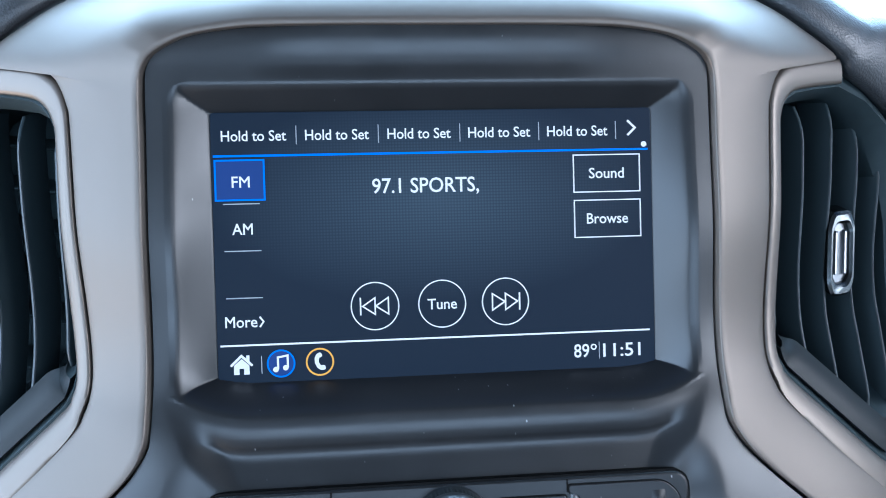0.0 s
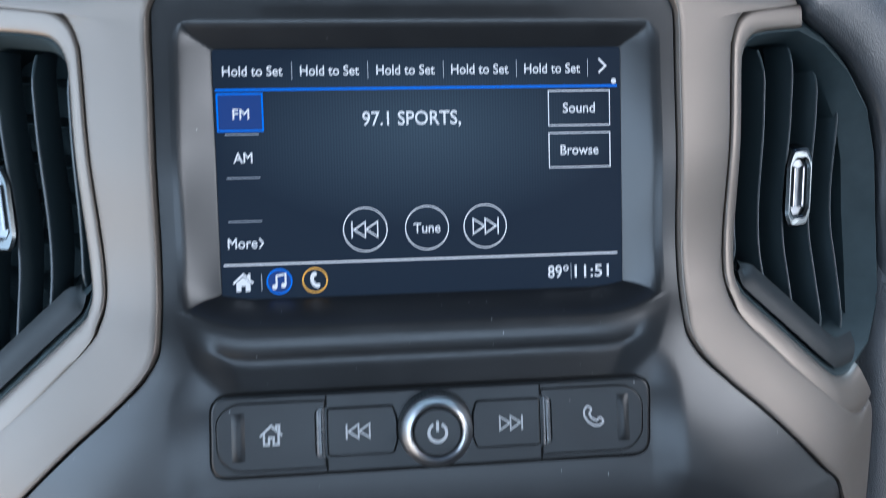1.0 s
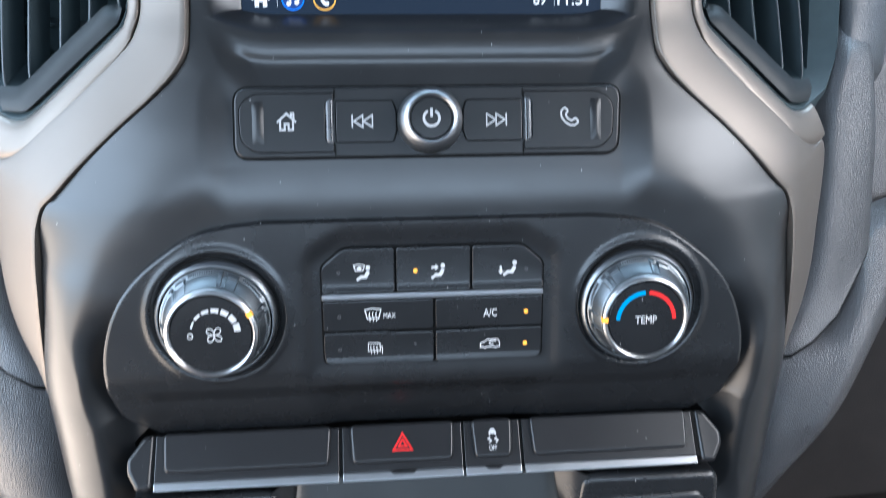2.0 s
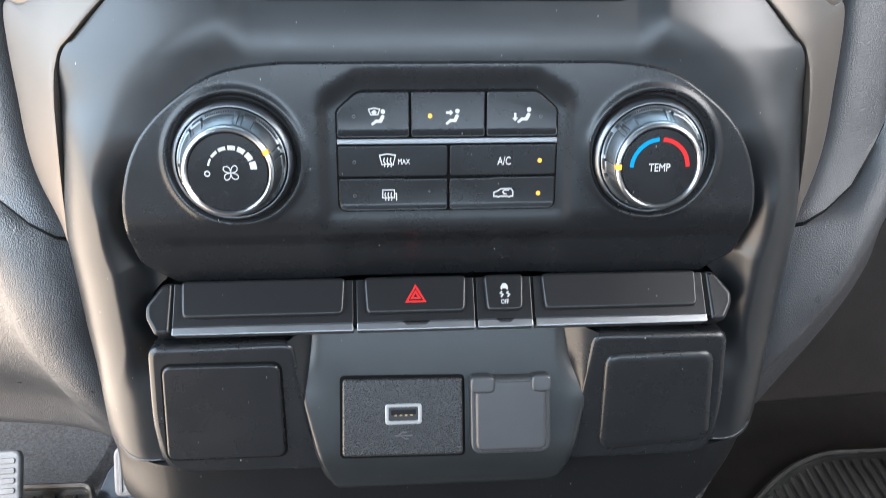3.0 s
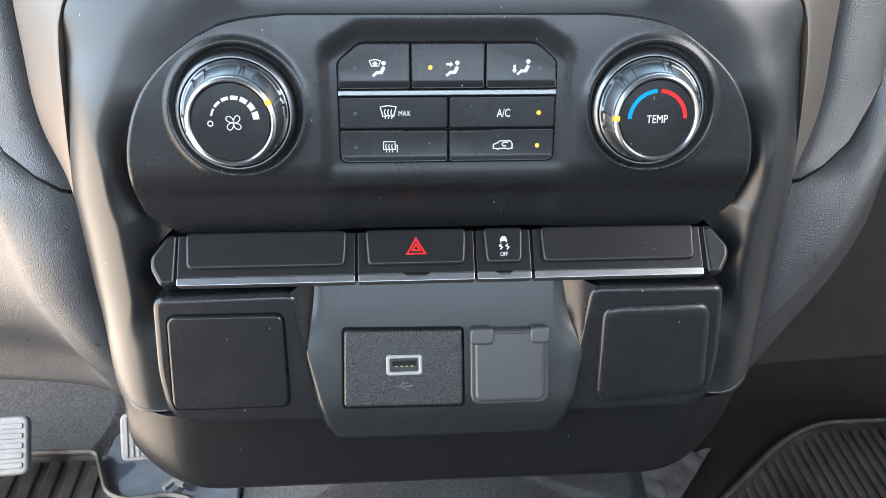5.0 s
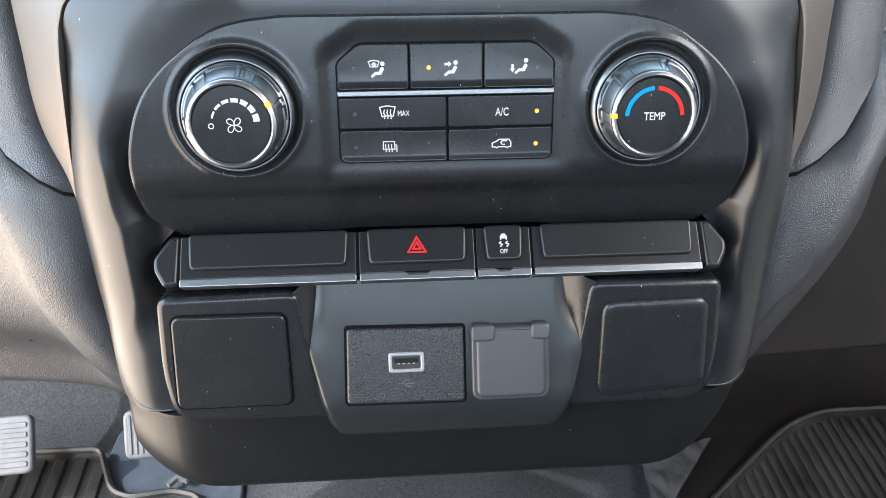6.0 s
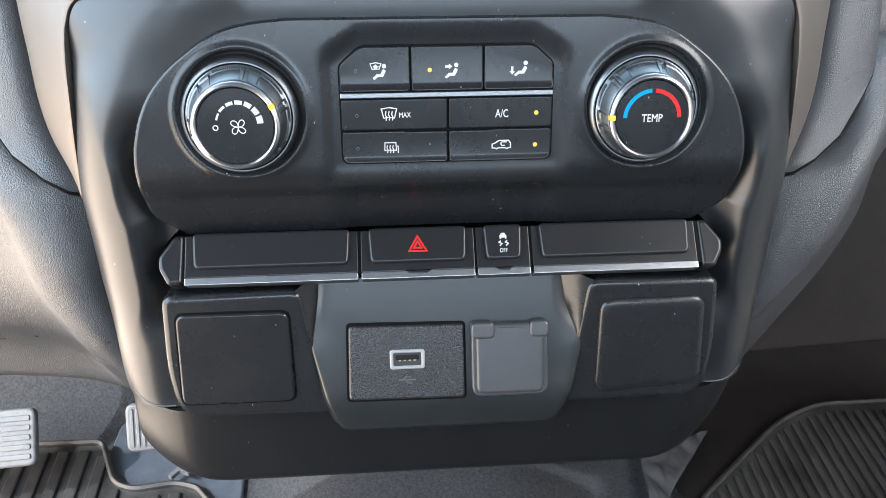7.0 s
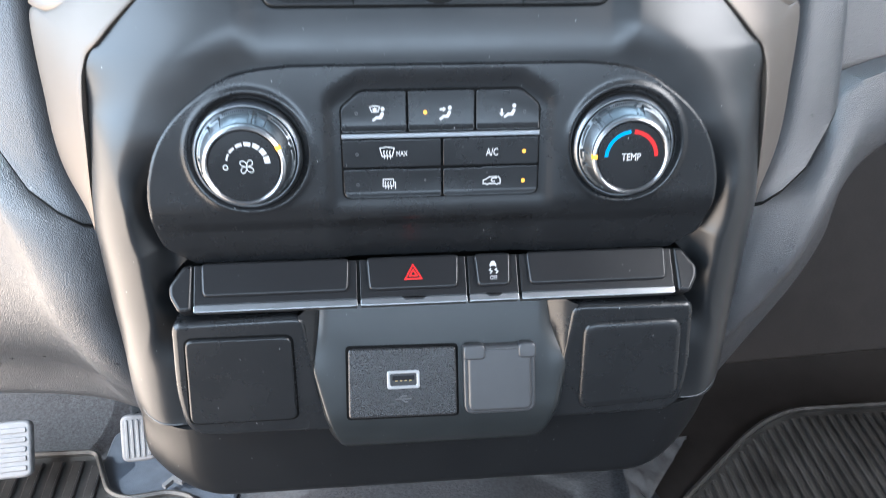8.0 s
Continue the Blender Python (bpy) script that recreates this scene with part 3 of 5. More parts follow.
def vent(side):
    v = plain("air_vent", "black dashboard air vent with vertical vanes and a chrome tab", "air vent")
    v["group"] = "dashboard vents"
    mx = lambda p: (side * p[0], p[1], p[2])
    # silver surround, rounded across
    g, e = spline([(*q, 0) for q in GROOVE], 110), spline([(*q, 0) for q in EDGE], 110)
    rows = []
    for a, b in zip(g, e):
        row = []
        for f, up in ((0, -8), (0.0, 0.2), (0.08, 1.1), (0.25, 1.5), (0.5, 1.5), (0.78, 1.2), (0.94, 0.5), (1.0, -1.0), (1.0, -9)):
            x, z = a[0] + (b[0] - a[0]) * f, a[1] + (b[1] - a[1]) * f
            row.append(mx((x, dash_y(x, z) - up - 0.6, z)))
        rows.append(row)
    part("surround", sheet(rows), FRAMESIL, v, "satin silver surround", sharp=60)
    # black housing: gasket, chamfer and well
    loop = [tuple(q) for q in EDGE[::-1]] + [tuple(q) for q in MOUTH[1:-1]]
    p = np.array(loop)
    c = np.array([166.0, 668.0])
    rows = []
    for f, back in ((1.13, 9.5), (1.008, 2.0), (0.985, 1.2), (0.965, 4.0), (0.90, 14.0), (0.86, 30.0), (0.80, 62.0)):
        wide = np.clip((p[:, 0] - 176) / 30, 0, 1) * np.clip((p[:, 1] - 604) / 20, 0, 1)
        q = c + (p - c) * (f - wide * 0.16 * min(1.0, max(0.0, back - 2) / 12))[:, None]
        rows.append([mx((x, dash_y(x, z) + back, z)) for x, z in q] + [mx((q[0][0], dash_y(*q[0]) + back, q[0][1]))])
    bm = sheet(rows)
    bm.faces.new([bm.verts.new(mx((x, dash_y(x, z) + 62, z))) for x, z in c + (p - c) * 0.83])
    part("housing", bm, VOID, v, "black chamfered vent mouth", sharp=45)
    # lower lip, a broad satin chamfer inside the gasket
    rows = []
    for x0, z0, _ in spline([(125.6, 648.0, 0), (126.6, 643.6, 0), (129.4, 640.2, 0), (146.4, 625.6, 0), (164.2, 610.4, 0), (170.4, 606.8, 0), (181.0, 605.6, 0)], 40):
        inward = float(smooth(650, 638, z0)) if z0 > 638 else 1.0
        row = []
        for f, back in ((-0.08, 7.0), (0.0, 2.2), (0.06, 1.4), (0.35, 3.0), (0.7, 6.5), (1.0, 13.0)):
            x, z = x0 + f * 5.0, z0 + f * 8.5 * inward
            row.append(mx((x, dash_y(x0, z0) + back, z)))
        rows.append(row)
    part("lower_lip", sheet(rows), LIP, v, "dark satin lower lip")
    # vanes
    lines = [((134.5, 726), (131, 645)), ((151, 728), (143.2, 628)), ((169, 731), (156.2, 619)), ((184.5, 722), (172.0, 611)), ((198, 708), (186, 607))]
    for top, bot in lines:
        bm = bmesh.new()
        rows = []
        n = 26
        for i in range(n + 1):
            t = i / n
            x, z = top[0] + (bot[0] - top[0]) * t, top[1] + (bot[1] - top[1]) * t
            curl = 7.0 * max(0, 1 - t / 0.12) ** 2 + 5.0 * max(0, (t - 0.9) / 0.1) ** 2
            y = dash_y(x, z) + 11.5 + curl
            tw = 0.75
            row = [(x - tw, y + 24, z), (x - tw, y + 0.5, z), (x - 0.4, y, z), (x + 0.4, y, z), (x + tw, y + 0.5, z), (x + tw, y + 24, z)]
            rows.append([mx(q) for q in row])
        blade = part("vane", sheet(rows), VANE, v, sharp=60)
        # glossier strip added along the vane to carry its thin highlight
        strip = [[(side * (abs(r[2][0]) - 0.25), r[2][1] - 0.3, r[2][2]), (side * (abs(r[2][0]) + 0.15), r[2][1] - 0.5, r[2][2]), (side * (abs(r[2][0]) + 0.55), r[2][1] - 0.3, r[2][2])] for r in rows[2:-1]]
        part("vane_glint_strip", sheet(strip), VANEEDGE, blade, "satin strip added for the highlight on the vane's front")
    # cross vanes deep in the throat
    for k in range(6):
        z = 632 + k * 16
        rows = [[mx((x, dash_y(x, z) + 40 + dy, z + dz)) for x in np.linspace(132, 208, 10)] for dy, dz in ((0, 0), (-1, 0.7), (0, 1.4), (16, 1.4))]
        part("cross_vane", sheet(rows), VOID, v)
    # chrome tab: two rails with sloping ends round a grey slot
    tx, tz = 168.8, 671.0
    ty = dash_y(tx, tz) + 11
    tilt = (169 - 156.2) / (731 - 619)

    def tab_point(u, vv, w):
        return mx((tx + u + vv * tilt, ty - w + 0.30 * u + vv * 0.42, tz + vv))

    def tab_part(name, bm, mat, parent, label=""):
        for q in bm.verts:
            q.co = tab_point(*q.co)
        return part(name, bm, mat, parent, label)

    outer = rounded([(-4.6, -16), (4.6, -16), (7.2, -10.5), (7.2, 10.5), (4.6, 16), (-4.6, 16), (-7.2, 10.5), (-7.2, -10.5)], 2.0, 4)
    inner = rounded([(-2.6, -11.4), (2.6, -11.4), (4.2, -8.4), (4.2, 8.4), (2.6, 11.4), (-2.6, 11.4), (-4.2, 8.4), (-4.2, -8.4)], 1.0, 4)
    tab = tab_part("tab", ring(outer, inner, -5, 4.6, 1.2), TABCHROME, v, "chrome sliding tab with a grey slot")
    tab_part("slot", plate(inset(outer, 1.5), -6, 1.6, 0.3), COLLAR, tab, "grey slot between the rails")
    for sgn in (-1, 1):
        tab_part("slot_rail", plate(box(sgn * 2.4, 0, 1.5, 16.5, 0.6), 0.5, 3.6, 0.6), KNOBRING, tab, "pale inner rail")
    return v


vent(1)
vent(-1)

# ---- dash pad and grained side panels ----
dash = plain("dashboard", "black grained dashboard pad and side panels around the stack", "dashboard", "structure")
PADEDGE = [(0, 793.5), (32, 793), (62, 790.5), (80, 787.5), (100, 782.5), (117, 777), (132, 770.5), (147, 761), (163.5, 748.2), (169, 741), (183, 732.5), (198, 720.5), (211, 702.5), (217, 680),
           (216, 650), (209, 624), (201, 609), (199, 604)]


def pad_mesh(side):
    e = spline([(*q, 0) for q in PADEDGE], 130)
    rows, away = [], []
    for i in range(len(e)):
        a, b = e[max(i - 1, 0)], e[min(i + 1, len(e) - 1)]
        n = Vector((-(b[1] - a[1]), b[0] - a[0])).normalized()
        away.append(-n if n.x < 0 else n)
    for i, (x, z, _) in enumerate(e):
        t = i / (len(e) - 1)
        n = sum(away[max(i - 9, 0):i + 10], Vector((0, 0))).normalized()
        if t < 0.02:
            n = Vector((0, 1))
        y = dash_y(x, z)
        row = []
        low = float(smooth(0.42, 0.62, t))
        for d, back, drop in ((0.0, 14, 0), (0.0, 1.0, 0), (0.8, -1.4, 0), (2.4, -2.6, 0), (6, -2.4, 0), (11, 0, 0), (17, 5, 0), (22, 13, 0), (27, 26, -0.5), (40, 60, -4), (70, 150, -22), (150, 420, -50)):
            k = 0.9 + 0.7 * low
            px, pz = x + n.x * min(d, 30 + (d - 30) * (1 - low)) * k, z + n.y * min(d, 26) * k
            bk = back if low < 0.01 else back * (1 - low) + low * min(back, 12 + d * 0.5)
            row.append((side * px, y + bk + 18 * (1 - float(smooth(603, 626, z))), pz + drop * (1 - low)))
        rows.append(row)
    return sheet(rows)


bm = bmesh.new()
plate([(-745, 370), (745, 370), (745, 815), (-745, 815)], 636, 652, 4, bm)
part("dash_top", bm, PAD, dash, "flat black dash top under the windscreen")
part("dash_pad", pad_mesh(1), PAD, dash, "bluish sheen on grained black pad", sharp=60)
part("dash_pad", pad_mesh(-1), PAD, dash, sharp=60)

KNEE_R = [
    [(168, 262, 492), (185, 266, 497), (206, 274, 507), (232, 286, 533), (268, 302, 541), (340, 334, 546)],
    [(161, 254, 474), (178, 249, 480), (200, 247, 489), (224, 254, 505), (262, 284, 514), (310, 312, 510)],
    [(157, 250, 447), (172, 240, 452), (190, 235, 458), (209, 238, 466), (240, 270, 480), (264, 298, 480)],
    [(154, 250, 420), (166, 239, 423), (180, 234, 427), (196, 239, 432), (232, 274, 434), (259, 300, 430)],
    [(149, 251, 395), (157, 242, 396), (167, 237, 398), (180, 244, 399), (214, 277, 397), (246, 300, 392)],
    [(143, 252, 370), (150, 246, 369), (159, 244, 366), (175, 258, 361), (201, 281, 355), (222, 300, 346)],
    [(139, 256, 350), (145, 254, 347), (153, 257, 342), (166, 268, 331), (186, 286, 319), (202, 300, 308)],
]
KNEE_L = [
    [(-168, 264, 494), (-181, 268, 497), (-199, 276, 502), (-227, 285, 523), (-265, 298, 540), (-420, 335, 560)],
    [(-161, 258, 474), (-174, 256, 479), (-192, 252, 485), (-218, 257, 496), (-262, 276, 507), (-420, 314, 515)],
    [(-157, 256, 447), (-168, 250, 451), (-184, 240, 456), (-206, 243, 462), (-246, 264, 469), (-420, 312, 470)],
    [(-154, 256, 420), (-164, 249, 423), (-179, 237, 427), (-199, 239, 430), (-240, 262, 430), (-420, 316, 425)],
    [(-149, 255, 395), (-157, 248, 396), (-170, 236, 398), (-188, 240, 398), (-232, 272, 394), (-420, 324, 388)],
    [(-143, 254, 370), (-150, 248, 370), (-162, 241, 370), (-182, 253, 366), (-234, 296, 360), (-420, 332, 356)],
    [(-139, 256, 345), (-147, 252, 343), (-159, 256, 340), (-188, 283, 332), (-246, 310, 324), (-420, 342, 310)],
]


def with_return(points):
    """Turns the sheet's last row and outer side back, to give the panel its thickness."""
    pts = [list(map(tuple, r)) for r in points]
    pts = [r + [(r[-1][0], r[-1][1] + 3, r[-1][2] - 0.5), (r[-1][0] * 0.998, r[-1][1] + 30, r[-1][2])] for r in pts]
    top = [(x, y + 20, z) for x, y, z in pts[0]]
    pts.append([(x, y + 2.5, z - 1.5) for x, y, z in pts[-1]])
    pts.append([(x, y + 40, z + 2) for x, y, z in pts[-1]])
    return [top] + pts


part("knee_panel", sheet(with_return(loft(KNEE_R, 46, 46))), GRAIN, dash, "grained black knee bolster", sharp=55)
part("knee_panel", sheet(with_return(loft(KNEE_L, 46, 46))), GRAIN, dash, "grained black knee bolster catching warm daylight", sharp=55)

# fascia column beside the silver trim, and the glove box behind it
for s in (1, -1):
    rows = []
    for t in np.linspace(0, 1, 30):
        row = []
        zt = 640
        for f, bk in ((-0.18, 9), (0.0, 3), (0.08, -1.5), (0.25, -2.5), (0.5, -1.5), (0.8, 1.0), (0.95, 3.0), (1.0, 5.0), (1.02, 30)):
            g = min(max(f, 0), 1)
            zb = 488 + 13 * g / 0.45 if g < 0.45 else 501 + 32 * (g - 0.45) / 0.55
            z = zb + (zt - zb) * t
            x0 = float(np.interp(z, [470, 488, 510, 526, 566, 590, 604, 640], [170, 172, 187, 191, 194.5, 195.5, 198, 214]))
            x = x0 + (max(227, x0 + 14) - x0) * f
            row.append((s * x, float(face_y(z)) + 15 + 1.05 * (min(x0, 195) - 165) + 0.15 * (x - x0) + bk + 1.5 + float(smooth(560, 640, z)) * 6 + float(smooth(622, 640, z)) * 12, z))
        rows.append(row)
    rows.insert(0, [(x, y + 1.2, z - 0.8) for x, y, z in rows[0]])
    rows.insert(0, [(x, y + 26, z + 1.5) for x, y, z in rows[0]])
    col = part("fascia_column", sheet(rows), GRAIN, dash, sharp=60)
    edge = rows[2][1:8]
    # black strip laid in for the shade of the seam
    gap = [[(x, y + dy, z + dz) for x, y, z in edge] for dy, dz in ((14, -3.0), (0.5, -2.6), (-0.4, -1.4), (0.4, -0.2), (14, 0.2))]
    part("panel_seam", sheet(gap), GAPSHADE, col, "black strip for the shaded seam under the column")


def panel_block(x0, x1, z0, z1, y0, slope, mat, name, label, tilt=0.0):
    bm = bmesh.new()
    th = math.atan(slope)
    plate(rounded([(x0, z0), (x1, z0), (x1, z1), (x0, z1)], 12), -30, 0, 4, bm, 3)
    for v in bm.verts:
        u, vv, w = v.co
        v.co = (u, y0 + (vv - z0) * slope - w * math.cos(th) + u * tilt, vv + w * math.sin(th))
    return part(name, bm, mat, dash, label, sharp=40)


panel_block(212, 640, 297, 545, 321, 0.10, BROWN, "glove_box_door", "black grained glove box door", 0.06)
panel_block(225, 640, 505, 690, 288, 0.30, GRAIN, "passenger_fascia", "black grained passenger fascia", 0.12)
panel_block(-640, -226, 535, 690, 300, 0.30, GRAIN, "driver_fascia", "black grained driver side fascia", -0.12)

# ---- infotainment display ----
display = thing("infotainment_display", (0, 290.8, 690), 0.3057, "seven inch radio touchscreen showing an FM station in white on navy", "car display")
part("glass", plate(box(0.2, -0.4, 152.4, 92.6, 1.5), -4, 0, 0.3), DISPLAY, display, "dark glossy screen glass")
W = 0.12


def screen_text(name, *rows):
    for text, u0, u1, v, high in rows:
        part(name, words(text, u0, u1, v, high, W), LIT, display)


screen_text("preset_text", *[("Hold to Set", u0, u1, 38.0, 3.5) for u0, u1 in ((-72.5, -50.8), (-44.5, -22.9), (-16.6, 5.2), (11.3, 33.1), (39.1, 60.7))])
for u in (-47.5, -19.7, 8.4, 36.1, 63.6):
    part("divider", strokes([[(u, 34.9), (u, 41.2)]], 0.28, W), LITGREY, display)
part("next_page_arrow", strokes([[(67.9, 41.4), (70.6, 38.8), (67.9, 36.2)]], 0.75, W), LIT, display)
part("page_dot", fills([arc(73.7, 33.0, 1.0, 0, 345, 15)], W), LIT, display)
part("blue_rule", fills([box(-0.1, 31.25, 150.4, 0.75)], W), LITBLUE, display)
fm = part("fm_key", fills([box(-66.7, 23.1, 16.4, 13.4)], W), LITNAVY, display, "blue highlighted band key")
part("fm_key_border", strokes([[(-74.8, 29.8), (-58.6, 29.8), (-58.6, 16.4), (-74.8, 16.4), (-74.8, 29.8)]], 0.6, W + 0.13), LITBLUE, fm)
part("fm_key_text", words("FM", -69.4, -63.4, 22.5, 3.7, W + 0.13), LIT, fm)
screen_text("band_text", ("AM", -69.8, -62.9, 6.6, 3.7), ("More", -73.1, -62.4, -24.8, 3.7))
part("more_arrow", strokes([[(-61.6, -23.2), (-60.3, -24.9), (-61.6, -26.7)]], 0.6, W), LIT, display)
for v in (15.1, -0.8, -16.75):
    part("side_rule", strokes([[(-72.5, v), (-60.3, v)]], 0.38, W), LITGREY, display)
screen_text("station_text", ("97.1 SPORTS,", -22.3, 14.6, 20.2, 5.0))
for text, u0, u1, v in (("Sound", 53.7, 66.3, 23.1), ("Browse", 52.6, 67.5, 7.2)):
    k = part("menu_key", strokes([[(48.2, v + 6.4), (72.0, v + 6.4), (72.0, v - 6.6), (48.2, v - 6.6), (48.2, v + 6.4)]], 0.42, W), LIT, display)
    part("menu_key_text", words(text, u0, u1, v, 3.6, W), LIT, k)


def skip_icon(cx, cy, s, w, width, sign):
    """Two open triangles and a bar; sign 1 points right."""
    tri = [[(cx + sign * s * a, cy + s * b) for a, b in t] for t in
           (((-1.0, 0.62), (-0.05, 0), (-1.0, -0.62), (-1.0, 0.62)), ((0.0, 0.62), (0.92, 0), (0.0, -0.62), (0.0, 0.62)), ((1.08, 0.66), (1.08, -0.66)))]
    return strokes(tri, width, w)


for name, u, sign in (("previous_key", -22.5, -1), ("tune_key", 0.7, 0), ("next_key", 22.9, 1)):
    k = part(name, strokes([arc(u, -21.0, 8.15, 0, 360, 48)], 0.42, W), LIT, display)
    if sign:
        part("skip_icon", skip_icon(u, -21.0, 4.6, W, 0.55, sign), LIT, k)
    else:
        part("tune_text", words("Tune", u - 5.1, u + 5.1, -21.0, 3.6, W), LIT, k)
part("white_rule", fills([box(-0.2, -32.8, 149.4, 0.62)], W), LIT, display)


def house_icon(cx, cy, s, w):
    roof = [(-1.0, 0.0), (-0.85, 0.16), (0, 0.95), (0.42, 0.56), (0.42, 0.85), (0.68, 0.85), (0.68, 0.32), (1.0, 0.0), (0.86, -0.14), (0, 0.66), (-0.86, -0.14)]
    body = [(-0.66, -0.02), (0, 0.55), (0.66, -0.02), (0.66, -0.82), (0.2, -0.82), (0.2, -0.3), (-0.2, -0.3), (-0.2, -0.82), (-0.66, -0.82)]
    return fills([[(cx + s * a, cy + s * b) for a, b in q] for q in (roof, body)], w)


def handset_icon(cx, cy, s, w, turn):
    p = [(-1.06, 0.30), (-0.98, 0.46), (-0.60, 0.50), (-0.50, 0.36), (-0.46, 0.02), (0, -0.12), (0.46, 0.02), (0.50, 0.36), (0.60, 0.50), (0.98, 0.46), (1.06, 0.30), (1.0, -0.10), (0.6, -0.46), (0, -0.58), (-0.6, -0.46), (-1.0, -0.10)]
    c, q = math.cos(radians(turn)), math.sin(radians(turn))
    return fills([rounded([(cx + s * (a * c - b * q), cy + s * (a * q + b * c)) for a, b in p], 0.13 * s, 3)], w)


part("home_icon", house_icon(-68.1, -39.5, 3.9, W), LIT, display)
part("divider", strokes([[(-61.4, -36.6), (-61.4, -42.6)]], 0.28, W), LITGREY, display)
k = part("audio_badge", fills([arc(-54.9, -39.4, 4.4, 0, 354, 40)], W), LITNAVY, display, "blue ringed music badge")
part("badge_ring", strokes([arc(-54.9, -39.4, 4.5, 0, 360, 48)], 0.55, W + 0.13), LITBLUE, k)
note = fills([arc(-56.7, -41.4, 0.95, 0, 350, 14), arc(-53.4, -40.9, 0.95, 0, 350, 14)], W + 0.13)
part("note_icon", strokes([[(-55.95, -41.4), (-55.95, -37.3), (-52.65, -36.7), (-52.65, -40.9)]], 0.7, W + 0.13, note), LIT, k)
k = part("phone_badge", strokes([arc(-41.8, -39.4, 4.5, 0, 360, 48)], 0.6, W), LITGOLD, display, "gold ringed phone badge")
part("handset_icon", handset_icon(-41.9, -39.4, 2.9, W, 285), LIT, k)
screen_text("status_text", ("89", 46.9, 52.4, -39.4, 4.6), ("11:51", 57.4, 71.0, -39.5, 4.6))
part("degree_sign", strokes([arc(54.0, -38.2, 0.85, 0, 360, 18)], 0.45, W), LIT, display)
part("divider", strokes([[(56.0, -36.4), (56.0, -42.4)]], 0.24, W), LITGREY, display)

# ---- radio key bar ----
bar = thing("radio_key_bar", (-0.2, 242.7, 609.1), 0.42, "row of charcoal radio keys round a chrome-ringed power knob", "radio controls")
TRAY = rounded([(-78.5, -13.6), (78.5, -13.6), (79.8, 14.6), (-78.2, 14.6)], 6)
part("gap", plate(inset(TRAY, -0.7), -6, -0.1, 0), GAPSHADE, bar)
part("tray", plate(TRAY, -6, 0.9, 0.9, steps=3), BARKEY, bar)


def bar_key(name, outline, radius, top):
    line = rounded(outline, radius)
    key = part(name, plate(line, -2, top, 0.35), BARKEY, bar)
    # raised black ribbon drawn for the shade in the gap round the key
    part("key_gap", strokes([inset(line, -0.1) + [inset(line, -0.1)[0]]], 0.6, 0.9, height=0.1), GAPSHADE, key)
    return key


for sgn in (-1, 1):
    k = [(38.9, -11.3), (71, -11.3), (76.0, -6), (76.4, 7), (71.3, 12.1), (38.9, 12.1), (38.9, 9.4), (42.3, 8.2), (42.3, -6.6), (38.9, -7.8)]
    key = bar_key("home_key" if sgn < 0 else "phone_key", [(sgn * a, b) for a, b in k], [0.6, 4.5, 3, 3, 4.5, 0.6, 1, 1.2, 1.2, 1], 1.4)
    # finger scoop at the key's outer end
    rows = [[(sgn * (66.6 + 4.6 * a), -8.0 + 17 * t, 1.42 + 0.9 * math.sin(math.pi * t) ** 0.5 * math.sin(math.pi * a)) for a in np.linspace(0, 1, 7)] for t in np.linspace(0, 1, 14)]
    part("finger_ridge", sheet(rows), BARKEY, key)
    part("bright_edge", plate(rounded([(sgn * 39.0, -8.6), (sgn * 42.0, -7.4), (sgn * 42.0, 8.8), (sgn * 39.0, 10.0)], 1.4), -1, 2.3, 1.1, steps=3), EDGEGREY, key, "grey rounded edge strip")
    if sgn < 0:
        c, d, q = -57.6, 0.7, 3.6
        icon = strokes([[(c + q * a, d + q * b) for a, b in line] for line in (((-1.05, -0.02), (0, 0.95), (1.05, -0.02)), ((0.5, 0.5), (0.5, 0.95), (0.78, 0.95), (0.78, 0.26)),
                       ((-0.7, 0.25), (-0.7, -0.85), (-0.22, -0.85), (-0.22, -0.2), (0.22, -0.2), (0.22, -0.85), (0.7, -0.85), (0.7, 0.25)))], 0.75, 1.42)
        part("home_icon", icon, GREYPRINT, key)
    else:
        c, q = radians(-45), 4.0
        p = [(-1.06, 0.30), (-0.98, 0.46), (-0.60, 0.50), (-0.50, 0.36), (-0.46, 0.02), (0, -0.12), (0.46, 0.02), (0.50, 0.36), (0.60, 0.50), (0.98, 0.46), (1.06, 0.30), (1.0, -0.10), (0.6, -0.46), (0, -0.58), (-0.6, -0.46), (-1.0, -0.10)]
        line = rounded([(57.5 + q * (a * math.cos(c) - b * math.sin(c)), 1.1 + q * (a * math.sin(c) + b * math.cos(c))) for a, b in p], 0.45, 3)
        part("handset_icon", strokes([line + [line[0]]], 0.7, 1.42), GREYPRINT, key)
    sk = bar_key("skip_key", [(sgn * a, b) for a, b in ((15.0, -7.6), (37.9, -7.6), (37.9, 9.0), (15.0, 9.0), (13.6, 4.5), (13.6, -3.5))], 1.2, 1.6)
    part("skip_icon", skip_icon(sgn * 27.2, 0.7, 3.9, 1.62, 0.62, sgn), GREYPRINT, sk)
    part("seam", strokes([[(sgn * 38.4, 9.8), (sgn * 38.4, 14.0)]], 0.6, 0.9, height=0.12), GAPSHADE, bar)
    part("seam", strokes([[(sgn * 38.4, -8.4), (sgn * 38.4, -13.0)]], 0.6, 0.9, height=0.12), GAPSHADE, bar)
